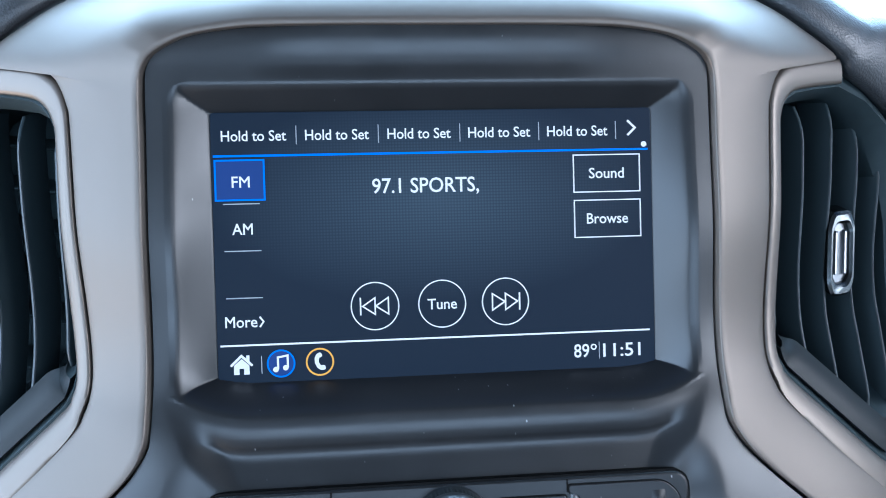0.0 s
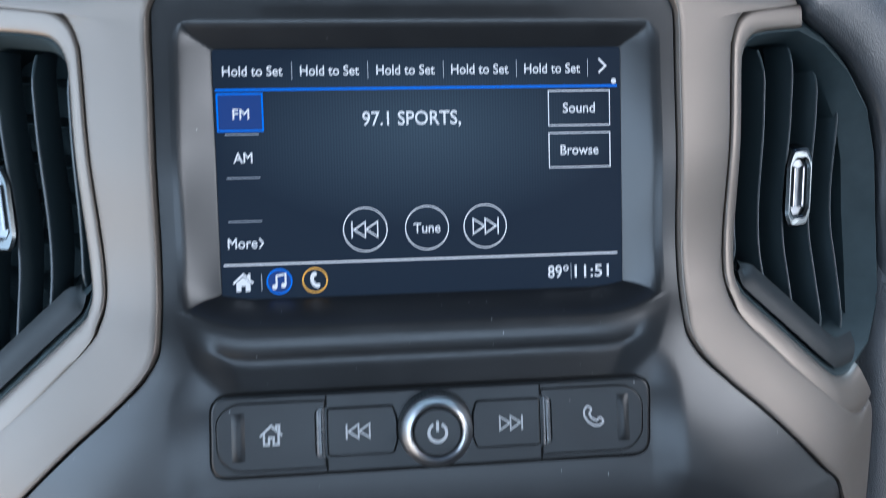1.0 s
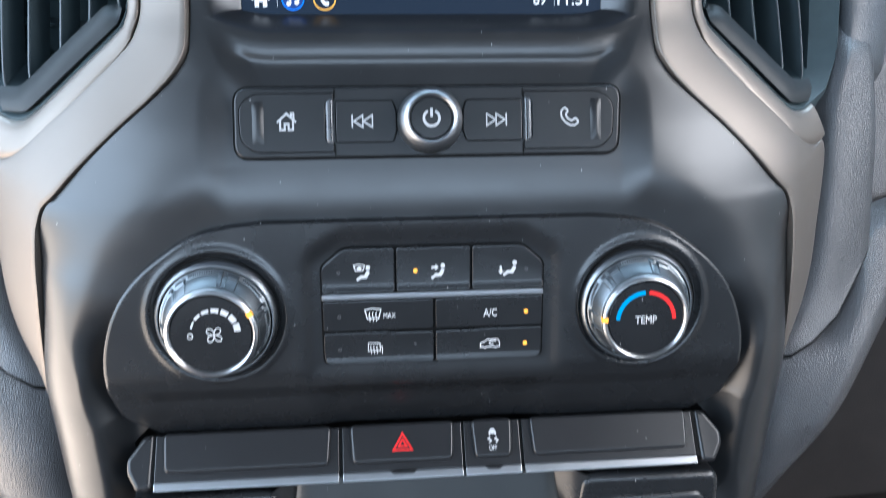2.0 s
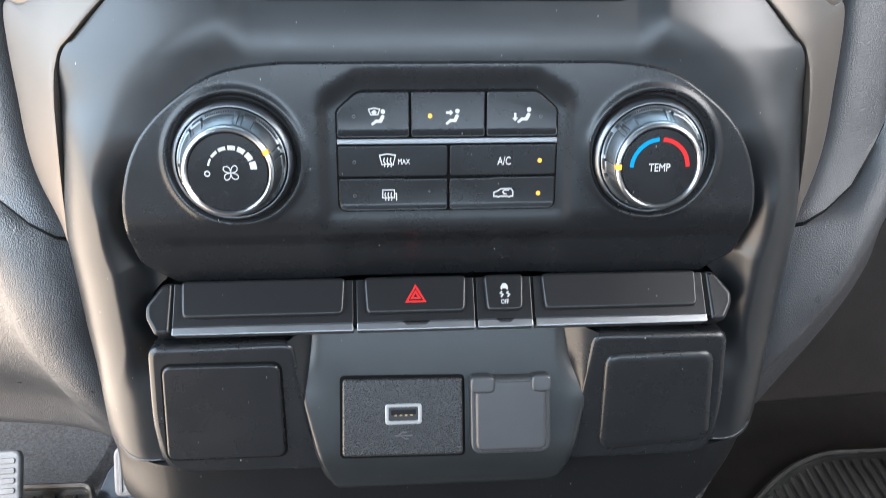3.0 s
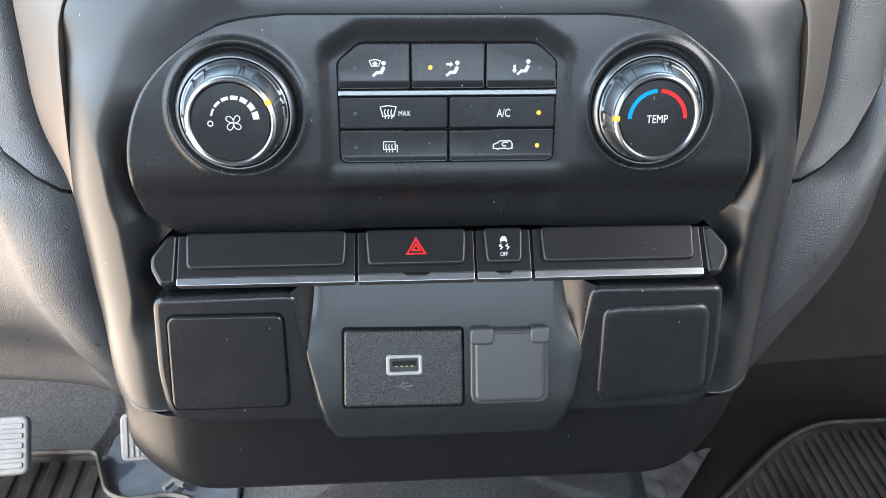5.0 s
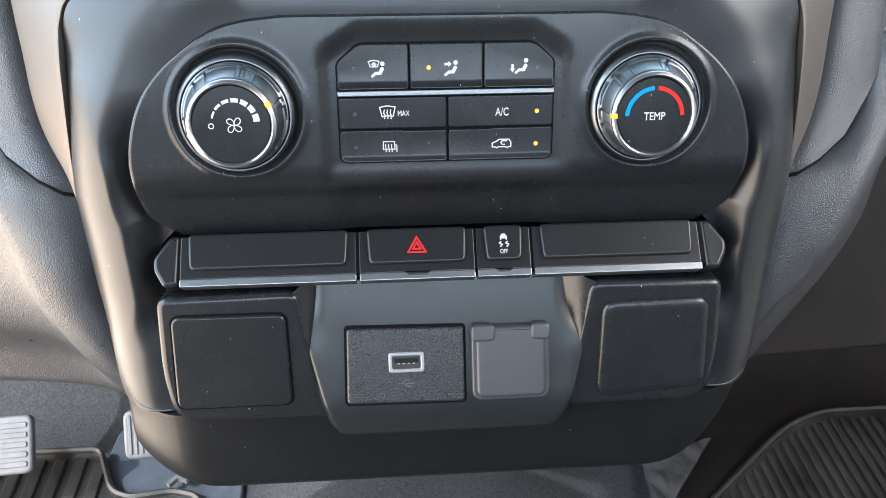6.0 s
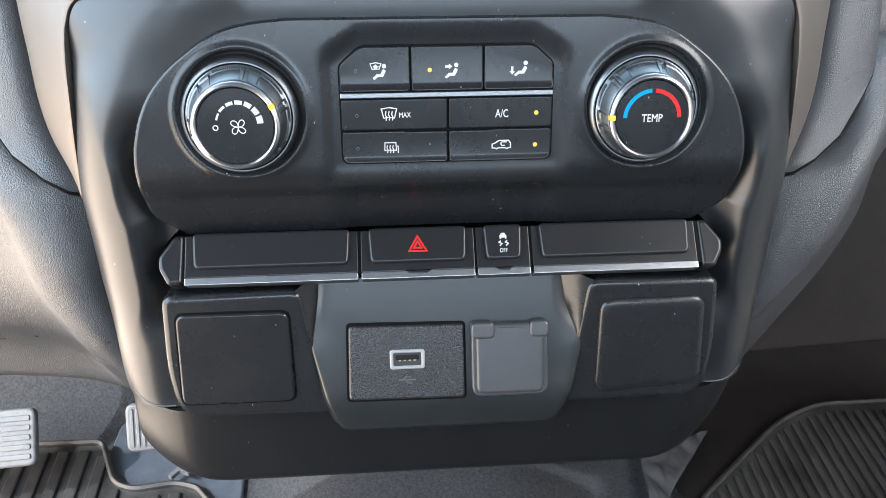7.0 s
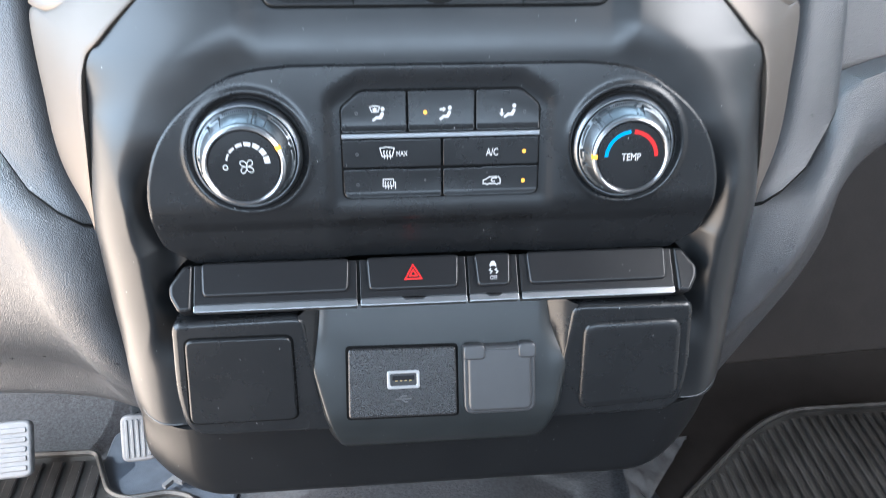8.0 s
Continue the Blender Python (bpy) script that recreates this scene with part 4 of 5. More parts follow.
knob = part("power_knob", lathe([(13.4, -2), (13.5, 1.0), (13.2, 1.6), (13.1, 2.2), (12.8, 5.8), (12.5, 6.6), (12.2, 7.0)], 0, 0.6, 240, 60, 0.4, (4, 5)), KNURL, bar, "ribbed power knob")
part("chrome_ring", lathe([(12.6, 6.6), (12.7, 7.6), (12.0, 9.2), (10.9, 10.7), (10.2, 11.6), (9.5, 11.9), (9.0, 11.5), (8.5, 10.6), (8.2, 9.8)], 0, 0.6, 84), KNOBRING, knob, "satin chrome ring")
part("cap", lathe([(8.4, 9.6), (8.3, 10.6), (7.8, 11.0), (4.0, 11.15)], 0, 0.6, 60), BARKEY, knob)
icon = strokes([arc(0, 0.5, 3.1, 118, 422, 30)], 1.0, 11.15)
part("power_icon", strokes([[(0, 4.4), (0, 1.0)]], 1.0, 11.15, icon), GREYPRINT, knob)
bar.matrix_world = bar.matrix_world @ Matrix.Scale(0.991, 4)

# ---- climate panel ----
climate = thing("climate_panel", (0, 219.2, 534), 0.21, "matte black heater panel with two chrome-ringed knobs and nine keys", "climate controls")


def climate_y(x, z):
    ax = abs(x)
    y = 219.2 + (z - 534) * 0.21 + 0.46 * max(0, 512 - z) * float(smooth(516, 494, z) if z > 494 else 1)
    y += 2.4 * (1 - float(smooth(48.2, 56, ax))) * float(smooth(501, 512.5, z)) * (1 - float(smooth(560.5, 572, z + max(0, ax - 38) * 0.6)))
    r = math.hypot(ax - 88.5, (z - 535.3) * 1.02)
    y += 2.0 * (1 - float(smooth(25.0, 27.6, r))) - 0.8 * math.exp(-((r - 28.0) / 1.7) ** 2)
    y += 2.0 * (1 - float(smooth(40, 56, ax))) * (1 - float(smooth(490, 505, z)))
    edge = float(hvac_w(z)) - ax
    y += 1.2 * (1 - float(smooth(0, 1.4, edge))) ** 2
    return y


def climate_mesh():
    zs = sorted({*np.linspace(475, 572.5, 150).round(2), 508.2, 509, 509.6, 571.3, 571.6, 571.9, 572.1, 572.2, 572.3, 572.4})
    rows = []
    for z in zs:
        w = float(hvac_w(z))
        right = list(np.linspace(0, 60, 36)) + [60 + (w - 60) * t for t in np.linspace(0, 1, 76)[1:]]
        xs = [-v for v in right[::-1]] + right[1:]
        row = [(x, climate_y(x, z), z) for x in xs]
        rows.append([(row[0][0], row[0][1] + 8, z)] + row + [(row[-1][0], row[-1][1] + 8, z)])
    rows.append([(x, y + 1.0, z + 0.03) for x, y, z in rows[-1]])
    rows.append([(x, y + 10, z) for x, y, z in rows[-1]])
    bm = sheet(rows)
    inv = climate.matrix_world.inverted()
    for v in bm.verts:
        v.co = (inv @ (v.co * MM)) / MM
    return bm


part("panel", climate_mesh(), MATTE, climate, sharp=50)
C0, C1 = -3.6, -0.3   # floor and front of the key cluster
part("cluster_well", plate(rounded([(-46.7, -22.3), (47.0, -22.3), (47.0, 20.8), (37.7, 29.0), (-37.3, 29.0), (-46.6, 20.8)], [4, 4, 2, 3, 3, 2]), -6, -1.55, 0.1), GAPSHADE, climate)
part("chrome_strip", plate(box(0.2, 7.9, 92.6, 2.2, 0.4), C0, C1 + 0.7, 0.35), STRIP, climate, "satin chrome divider strip")
L, R = 46.0, 46.4


def climate_key(outline, radius, lamp=None, lit=False, foot=None):
    bm = plate(rounded(outline, radius), C0, C1, 0.6, steps=3)
    if foot is not None:
        # the key's foot flares out below a soft crease
        for line, lift in ((foot + 0.45, 0.0), (foot - 0.45, 0.0)):
            bmesh.ops.bisect_plane(bm, geom=bm.verts[:] + bm.edges[:] + bm.faces[:], plane_co=(0, line, 0), plane_no=(0, 1, 0))
        for q in bm.verts:
            if q.co.z > C1 - 0.75:
                q.co.z += 0.34 * max(0.0, foot - q.co.y)
    k = part("climate_key", bm, KEY, climate, sharp=24)
    if lamp and lit:
        part("lamp", fills([arc(*lamp, 0.95, 0, 345, 15)], C1 + 0.02), AMBER, k, "glowing amber lamp")
    elif lamp:
        part("lamp", strokes([arc(*lamp, 0.62, 0, 360, 16)], 0.28, C1 + 0.02, height=0.06), DIMPRINT, k)
    return k


def icon_strokes(key, lines, width=0.45, solids=(), mat=None, about=None, scale=0.84):
    if about:
        small = lambda line: [(about[0] + (a - about[0]) * scale, about[1] + (b - about[1]) * scale) for a, b in line]
        lines, solids = [small(q) for q in lines], [small(q) for q in solids]
    bm = strokes(lines, width, C1 + 0.02) if lines else bmesh.new()
    if solids:
        fills(solids, C1 + 0.02, bm)
    part("icon", bm, mat or PRINT, key)


k1 = climate_key([(-L, 9.6), (-15.9, 9.6), (-15.9, 28.3), (-37, 28.3), (-L, 20.6)], [1.5, 1.5, 1.5, 2.5, 2.5], (-38.9, 18.3), foot=12.9)
k2 = climate_key([(-15.2, 9.6), (15.7, 9.6), (15.7, 28.3), (-15.2, 28.3)], 1.5, (-7.3, 18.3), True, foot=12.9)
k3 = climate_key([(16.4, 9.6), (R, 9.6), (R, 20.6), (37.4, 28.3), (16.4, 28.3)], [1.5, 1.5, 2.5, 2.5, 1.5], (39.2, 17.7), foot=12.9)


def sitter_icon(key, cx, cy, lines, solids):
    """A round-headed seated mark with its airflow sign."""
    def limb(p, q, wide):
        p, q = Vector(p), Vector(q)
        n = (q - p).normalized() * wide / 2
        a = Vector((-n.y, n.x))
        return [tuple(c) for c in rounded([tuple(p - n * 0.7 + a), tuple(p - n * 0.7 - a), tuple(q + n * 0.7 - a), tuple(q + n * 0.7 + a)], wide * 0.3, 3)]

    bm = fills([arc(cx, cy, 0.95, 0, 340, 16)] + solids, C1 + 0.02)
    for i, (p, q, wide) in enumerate((((cx - 0.1, cy - 2.0), (cx - 1.1, cy - 3.9), 1.5), ((cx - 1.2, cy - 3.9), (cx - 3.0, cy - 3.9), 1.25), ((cx - 3.0, cy - 4.0), (cx - 4.4, cy - 5.1), 1.1))):
        fills([limb(p, q, wide)], C1 + 0.02, bm, 0.10 + 0.02 * i)
    if lines:
        strokes(lines, 0.42, C1 + 0.02, bm)
    part("icon", bm, PRINT, key)


sitter_icon(k1, -26.8, 20.2, [[(-32.7, 21.2), (-30.4, 21.7), (-28.1, 21.2), (-28.9, 19.0), (-31.9, 19.0), (-32.7, 21.2)]], [[(-31.2, 18.7), (-29.6, 18.7), (-29.6, 19.9), (-29.0, 19.9), (-30.4, 21.0), (-31.8, 19.9), (-31.2, 19.9)]])
sitter_icon(k2, 4.1, 20.2, [], [[(-0.6, 20.1), (1.0, 20.1), (1.0, 20.8), (2.4, 19.6), (1.0, 18.4), (1.0, 19.1), (-0.6, 19.1)]])
sitter_icon(k3, 34.2, 20.6, [], [[(27.9, 19.2), (28.9, 19.2), (28.9, 17.2), (29.6, 17.2), (28.4, 15.7), (27.2, 17.2), (27.9, 17.2)]])
k4 = climate_key([(-L, -7.2), (0.1, -7.2), (0.1, 6.2), (-L, 6.2)], 1.5, (-39.2, -0.7))
shield = [(-29.3, 2.4), (-25.4, 3.1), (-21.5, 2.4), (-22.7, -2.2), (-25.4, -1.8), (-28.1, -2.2), (-29.3, 2.4)]
icon_strokes(k4, [shield] + [[(u, -3.4), (u + 0.4, -1.8), (u - 0.3, -0.4), (u + 0.1, 1.2)] for u in (-27, -25.4, -23.8)], 0.45, about=(-24.6, -0.3), scale=0.86)
part("key_text", words("MAX", -20.9, -15.8, -0.7, 2.2, C1), PRINT, k4)
k5 = climate_key([(0.9, -7.2), (R, -7.2), (R, 6.2), (0.9, 6.2)], 1.5, (39.4, -0.9), True)
part("key_text", words("A/C", 21.2, 27.0, -0.9, 3.4, C1), PRINT, k5)
k6 = climate_key([(-L, -21.6), (0.1, -21.6), (0.1, -8.1), (-18.5, -8.1), (-19.1, -7.75), (-L, -7.75)], [4, 1.5, 1.5, 0.33, 0.33, 1.5], (-39.4, -15.1), foot=-19.0)
icon_strokes(k6, [[(-28.2, -12.2), (-22.2, -12.2), (-22.0, -16.4), (-28.4, -16.4), (-28.2, -12.2)]] + [[(u, -18.0), (u + 0.3, -16.4), (u - 0.3, -15.0), (u, -13.6)] for u in (-26.9, -25.3, -23.7)] + [[(-22.0, -14.2), (-21.0, -14.2), (-21.0, -18.0)]], 0.42, about=(-24.6, -15.0), scale=0.8)
part("lamp", fills([arc(-7.7, -13.7, 0.5, 0, 345, 12)], C1 + 0.02), DIMPRINT, k6)
k7 = climate_key([(0.9, -21.6), (R, -21.6), (R, -7.75), (20, -7.75), (19.4, -8.1), (0.9, -8.1)], [1.5, 4, 1.5, 0.33, 0.33, 1.5], (39.2, -15.1), True, foot=-19.0)
car = [(20.0, -16.6), (20.0, -14.4), (21.6, -13.6), (23.0, -12.4), (27.4, -12.4), (28.2, -14.0), (28.2, -16.6), (27.2, -16.6), (26.6, -17.2), (25.8, -16.6), (22.6, -16.6), (22.0, -17.2), (21.2, -16.6), (20.0, -16.6)]
car = [(a, -14.9 + (b + 14.9) * 0.78) for a, b in car]
icon_strokes(k7, [car, [(26.6, -13.6), (24.4, -13.6), (23.8, -14.4), (24.4, -15.2), (25.6, -15.2)]], 0.5)


def climate_knob(u, v, pointer):
    """Sloping collar, notched skirt, smooth cone, chrome ring and a flat black cap, on an axis that droops a little."""
    base = v + 1.0

    def drooped(name, bm, mat, parent, label="", sharp=32):
        for q in bm.verts:
            q.co.y -= 0.21 * min(max(q.co.z, 0.0), 12.0)
        return part(name, bm, mat, parent, label, sharp)

    part("knob_gap", lathe([(26.0, -1.9), (25.9, -1.55), (24.6, -1.55)], u, base, 72), GAPSHADE, climate)
    drooped("collar", lathe([(25.2, -4.5), (25.1, -1.2), (24.8, -0.3), (24.2, 1.1), (23.4, 1.9), (22.9, 1.9), (22.6, 1.2), (22.5, -5)], u, base, 96), COLLAR, climate, "satin chrome collar")
    bm = bmesh.new()
    n, rows = 288, []
    for q, (r, w) in enumerate([(22.3, -5), (22.2, 2.0), (21.8, 2.3), (21.4, 4.8), (21.1, 5.2), (20.6, 5.4), (18.8, 9.6), (18.3, 10.2)]):
        row = []
        for i in range(n):
            a = 2 * math.pi * i / n
            step = i % 48
            low = 0.0 if step < 10 or 14 <= step < 18 else 2.0
            fine = 22 <= step < 44 and step % 2
            row.append(bm.verts.new((u + (r - (0.45 if fine and q in (2, 3) else 0)) * math.cos(a), base + (r - (0.45 if fine and q in (2, 3) else 0)) * math.sin(a), w - (low if q in (3, 4, 5) else 0.0))))
        rows.append(row)
    for a, b in zip(rows, rows[1:]):
        for i in range(n):
            bm.faces.new((a[i], a[(i + 1) % n], b[(i + 1) % n], b[i]))
    bm.faces.new(rows[-1])
    k = drooped("knob", bm, KNURL, climate, "notched dark chrome temperature knob" if u > 0 else "notched dark chrome fan knob")
    drooped("ring", lathe([(18.3, 9.4), (18.5, 10.6), (18.3, 11.6), (17.7, 12.2), (17.0, 12.4), (16.4, 12.0), (16.0, 11.2)], u, base, 96), BRIGHT, k, "bright chrome ring")
    drooped("cap", lathe([(16.1, 10.8), (16.0, 11.4), (15.6, 11.8), (8, 11.85)], u, base, 72), KEY, k)
    a = radians(pointer)
    bm = bmesh.new()
    plate(rounded([(-1.3, -1.1), (1.1, -1.1), (1.1, 1.1), (-1.3, 1.1)], 0.3, 2), 9.0, 12.55, 0.2, bm)
    bmesh.ops.rotate(bm, verts=bm.verts, cent=(0, 0, 0), matrix=Matrix.Rotation(a, 3, "Z"))
    bmesh.ops.translate(bm, verts=bm.verts, vec=(u + 17.4 * math.cos(a), v - 1.5 + 17.4 * math.sin(a), 0))
    part("pointer", bm, AMBER, k, "glowing amber pointer")
    return k, u, v, 11.9


k, u, v, w = climate_knob(-89.2, -0.6, 27)
fu, fv = u + 1.2, v + 0.3
for i in range(7):
    a0 = 158 - i * 24.5
    part("speed_mark", strokes([arc(fu, fv - 0.9, 8.9 + 0.05 * i, a0 + 9.5, a0 - 9.5, 6)], 0.8 + 0.3 * i, w), PRINT, k)
part("off_mark", strokes([arc(fu - 9.3, fv - 2.2, 1.0, 0, 360, 18)], 0.45, w), PRINT, k)
petals = []
for q in range(4):
    line = []
    for t in np.linspace(-math.pi / 4, math.pi / 4, 19):
        r = 3.5 * max(0.0, math.cos(2 * t)) ** 0.6
        a = t * 0.95 + math.pi / 4 + q * math.pi / 2 + 0.05 * (r - 1.7)
        line.append((fu + r * math.cos(a), fv - 2.0 + r * math.sin(a)))
    petals.append(line[:-1] + [line[0]])
part("fan_icon", strokes(petals, 0.38, w), PRINT, k)
k, u, v, w = climate_knob(87.6, -0.6, 180)
v -= 2.0
part("cold_arc", strokes([arc(u, v, 11.9, 178, 94, 24)], 1.7, w), BLUEPRINT, k)
part("hot_arc", strokes([arc(u, v, 11.9, 86, 2, 24)], 1.7, w), REDPRINT, k)
part("knob_text", words("TEMP", u - 4.6, u + 4.6, v + 0.2, 3.3, w - 0.04), PRINT, k)

# ---- switch shelf ----
shelf = thing("switch_shelf", (0, 213.9, 469.5), 0.954, "row of black dashboard switches above a satin chrome strip", "dashboard switches")
part("backing", plate(box(0, -1.5, 246, 21, 1), -10, -1.2, 0.4), GAPSHADE, shelf)
SWITCHES = [(-121.6, -41.9, "blank_switch"), (-40.5, 13.0, "hazard_switch"), (14.0, 39.4, "traction_switch"), (40.6, 120.6, "blank_switch")]
for u0, u1, name in SWITCHES:
    k = part(name, plate(box((u0 + u1) / 2, -1.2, u1 - u0, 20.0, 0.8), -6, -0.4, 0.5), SHELFKEY, shelf)
    d = 3.4
    part("raised_pad", plate(rounded([(u0 + d + 1, -7.4), (u1 - d - 1, -7.4), (u1 - d, 9.5), (u0 + d, 9.5)], [3, 3, 2.6, 2.6]), -1, 1.7, 1.3, steps=3), SHELFKEY, k)
    part("chrome_strip", plate(box((u0 + u1) / 2, -12.9, u1 - u0 - 0.2, 3.4, 0.6), -7, 0.1, 0.35), STRIP, k, "satin chrome strip")
    if name != "blank_switch":
        c = (u0 + u1) / 2
        hw = 6.5 if name == "hazard_switch" else 4.5
        part("finger_notch", plate(rounded([(c - hw, -11.0), (c - hw + 2.2, -12.6), (c + hw - 2.2, -12.6), (c + hw, -11.0)], 0.4, 2), -2, 0.5, 0.4), SHELFKEY, k)
    if name == "hazard_switch":
        tri = lambda s: [(-13.8, 0.4 + s), (-13.8 - s * 0.94, 0.4 - s * 0.62), (-13.8 + s * 0.94, 0.4 - s * 0.62), (-13.8, 0.4 + s)]
        part("hazard_icon", strokes([tri(4.4), tri(1.9)], 0.75, 1.72), REDPRINT, k, "red warning triangle")
    if name == "traction_switch":
        part("key_text", words("OFF", 24.9, 28.5, -3.3, 2.0, 1.68), PRINT, k)
        bm = fills([rounded([(25.9, 5.1), (27.6, 5.1), (28.0, 4.1), (28.4, 3.8), (28.4, 2.8), (25.0, 2.8), (25.0, 3.8), (25.4, 4.1)], 0.25, 2), box(25.4, 2.5, 0.6, 0.6), box(28.0, 2.5, 0.6, 0.6)], 1.72)
        strokes([[(25.6, 1.4), (24.7, 0.6), (26.0, -0.1), (25.0, -1.2)], [(28.6, 1.4), (27.7, 0.6), (29.0, -0.1), (28.0, -1.2)]], 0.6, 1.72, bm)
        part("skid_icon", bm, PRINT, k)
for s in (-1, 1):
    cap = rounded([(s * 122.2, 9.6), (s * 127, 9.0), (s * 133.8, -1.0), (s * 133.4, -6.4), (s * 129, -14.2), (s * 122.6, -13.6)], 1.8)
    bm = plate(cap, -14, -0.2, 2.0, steps=3)
    for q in bm.verts:
        q.co.z += max(0, abs(q.co.x) - 127.5) * 0.05
    part("end_cap", bm, SHELFKEY, shelf, "sloping black end cap")

# ---- pods with blank covers ----


def pillow(outline, wide, high, lift):
    """A cover with a wide, low rounded border."""
    bm = plate(outline, -wide, wide, wide, steps=5)
    for q in bm.verts:
        q.co.z = lift + q.co.z * high / wide
    return bm


def pod_part(name, bm, mat, parent, label=""):
    bmesh.ops.scale(bm, vec=(0.9734, 0.9734, 1), verts=bm.verts)
    return part(name, bm, mat, parent, label)


for s in (-1, 1):
    pod = thing("storage_pod", (-0.7, 200.5, 421.2), 0.163, "raised black plastic pod with a square blank cover", "console pod", group="console pods")
    frame_line = rounded([(s * 137.2, 31.6), (s * 139, -8), (s * 136.0, -36.6), (s * 56, -37.2), (s * 65.5, -2), (s * 70.5, 32.8)], [6, 8, 16, 2, 6, 6])
    pod_part("pod_frame", plate(frame_line, -20, 0, 3.2, steps=4), MATTE, pod)
    # sloping inner wall between the pod's front and the chin
    rows = []
    for t in np.linspace(0, 1, 12):
        front, back = (73.5 - 7.0 * t, 32.5 - 32.0 * t), ((60.5 if s < 0 else 54.5) + (5.5 if s < 0 else 11.5) * t, 39 - 38.5 * t)
        rows.append([(s * (front[0] + (back[0] - front[0]) * f), front[1] + (back[1] - front[1]) * f, -0.6 - (9.5 * (1 - t) + 1.5) * f ** 1.3) for f in np.linspace(0, 1, 6)])
    pod_part("inner_wall", sheet(rows), MATTE, pod)
    if s < 0:
        pod_part("cover_gap", plate(rounded([(s * 131.7, 23.3), (s * 134.1, -28.4), (s * 76.1, -28.4 if s < 0 else -32.4), (s * 76.3, 23.1)], 5), -1, 0.12, 0), GAPSHADE, pod)
    o = rounded([(s * 131.0, 22.5), (s * 133.2, -27.6), (s * 76.9, -27.6 if s < 0 else -31.6), (s * 77.1, 22.3)], 5 if s < 0 else 8, 7)
    pod_part("cover", pillow(o, 1.3, 1.7, 0.0) if s < 0 else pillow(o, 4.5, 2.0, 0.0), MATTE, pod, "square blank cover")

# ---- chin with USB socket and power outlet ----
chin = thing("socket_chin", (0, 198.0, 415.2), 0.42, "sloping black plastic chin holding sockets below the switches", "console panel")


def chin_mesh():
    vs = list(np.linspace(-40, 42, 42))
    rows = []
    for v in vs:
        knots = [-40, -36, -20, 7, 25, 42]
        wl, wr = float(np.interp(v, knots, [50, 54, 60, 66.5, 68, 68])), float(np.interp(v, knots, [50, 54, 60.5, 67, 66, 66]))
        back = 16.0 * (1 - math.sqrt(max(0, 1 - max(0, (-15 - v) / 25.2) ** 2))) if v < -15 else 0
        row = [(-(wl - 2.2) + (wl + wr - 4.4) * f, v, -back) for f in np.linspace(0, 1, 31)]
        side = [(-0.9, -0.12), (-0.3, -0.5), (0.1, -1.2), (1.6, -5.5), (4.0, -11.0), (4.6, -20)]
        soft = [(-1.6, -0.1), (-0.2, -0.7), (1.0, -2.0), (2.6, -5.0), (4.4, -10.0), (5.0, -20)]
        row = [(-wl - a, v, b - back) for a, b in side[::-1]] + row + [(wr + a, v, b - back) for a, b in soft]
        fall = float(smooth(4, 38, v))
        row = [(x, vv, w - fall * (8 * float(smooth(wr - 12, wr, x)) + 4 * float(smooth(wl - 10, wl, -x)))) for x, vv, w in row]
        rows.append(row)
    rows.insert(0, [(x, v - 0.5, w - 22) for x, v, w in rows[0]])
    return sheet(rows)


part("face", chin_mesh(), CHINMAT, chin, sharp=60)
part("socket_seat", plate(rounded([(-50.2, -20.2), (8.6, -20.8), (8.6, 18.4), (-49.4, 19.4)], 2.5), -3, 0.35, 0.2), GAPSHADE, chin)
usb = thing("usb_socket", (0, 198.0, 415.2), 0.42, "stippled black socket plate with one silver-framed USB port", "usb socket")
part("socket_plate", plate(rounded([(-49.0, -18.9), (7.6, -19.6), (7.6, 17.3), (-48.2, 18.2)], 2.2), -2, 2.6, 1.2, steps=3), USBTEX, usb)
port = part("port_rim", ring(box(-20.2, 1.0, 17.0, 9.8, 1.6, 3), box(-20.2, 1.0, 13.6, 6.4, 0.8, 3), 0, 3.3, 0.5), USBMET, usb, "grey port rim")
part("port_floor", plate(box(-20.2, 1.0, 13.6, 6.4, 0.8, 3), -1, 2.62, 0), USBIN, port)
part("port_tongue", plate(box(-20.2, 1.9, 11.4, 2.4, 0.3, 2), 2.6, 2.9, 0.1), GLOSS, port, "black contact tongue")
for du in (-3.6, -1.2, 1.2, 3.6):
    part("contact", plate(box(-20.2 + du, 0.4, 1.2, 0.5, 0), 2.6, 2.95, 0.05), BRASS, port, "brass contact")
part("usb_icon", strokes([[(-24.6, -9.4), (-16.2, -9.4)], [(-23, -9.4), (-21, -7.8), (-18.6, -7.8)], [(-21.6, -9.4), (-19.6, -11.0), (-18.0, -11.0)]], 0.7, 2.6), DIMPRINT, usb)
outlet = thing("power_outlet", (0, 198.0, 415.2), 0.42, "closed grey rubber flap over a round power outlet", "power outlet")
body = rounded([(11.2, -19.4), (48.9, -19.4), (48.7, 17.4), (11.0, 17.6)], [5.5, 5.5, 3, 3], 6)
f = part("flap", plate(body, -2, 3.6, 1.2, steps=4), COVER, outlet)
bm = plate(rounded([(13.2, -17.8), (46.8, -17.8), (46.6, 17.2), (13.0, 17.4)], [4.5, 4.5, 2, 2], 5), 2.5, 5.6, 1.9, steps=4)
part("lid_face", bm, COVER, f, "domed grey rubber lid")
for u0, u1 in ((10.8, 22.4), (39.4, 49.0)):
    bm = plate(rounded([(u0, 10.2), (u1, 10.2), (u1, 18.4), (u0, 18.4)], 3.0, 5), -2, 6.4, 1.3, steps=4)
    part("hinge", bm, COVER, outlet, "grey hinge block")

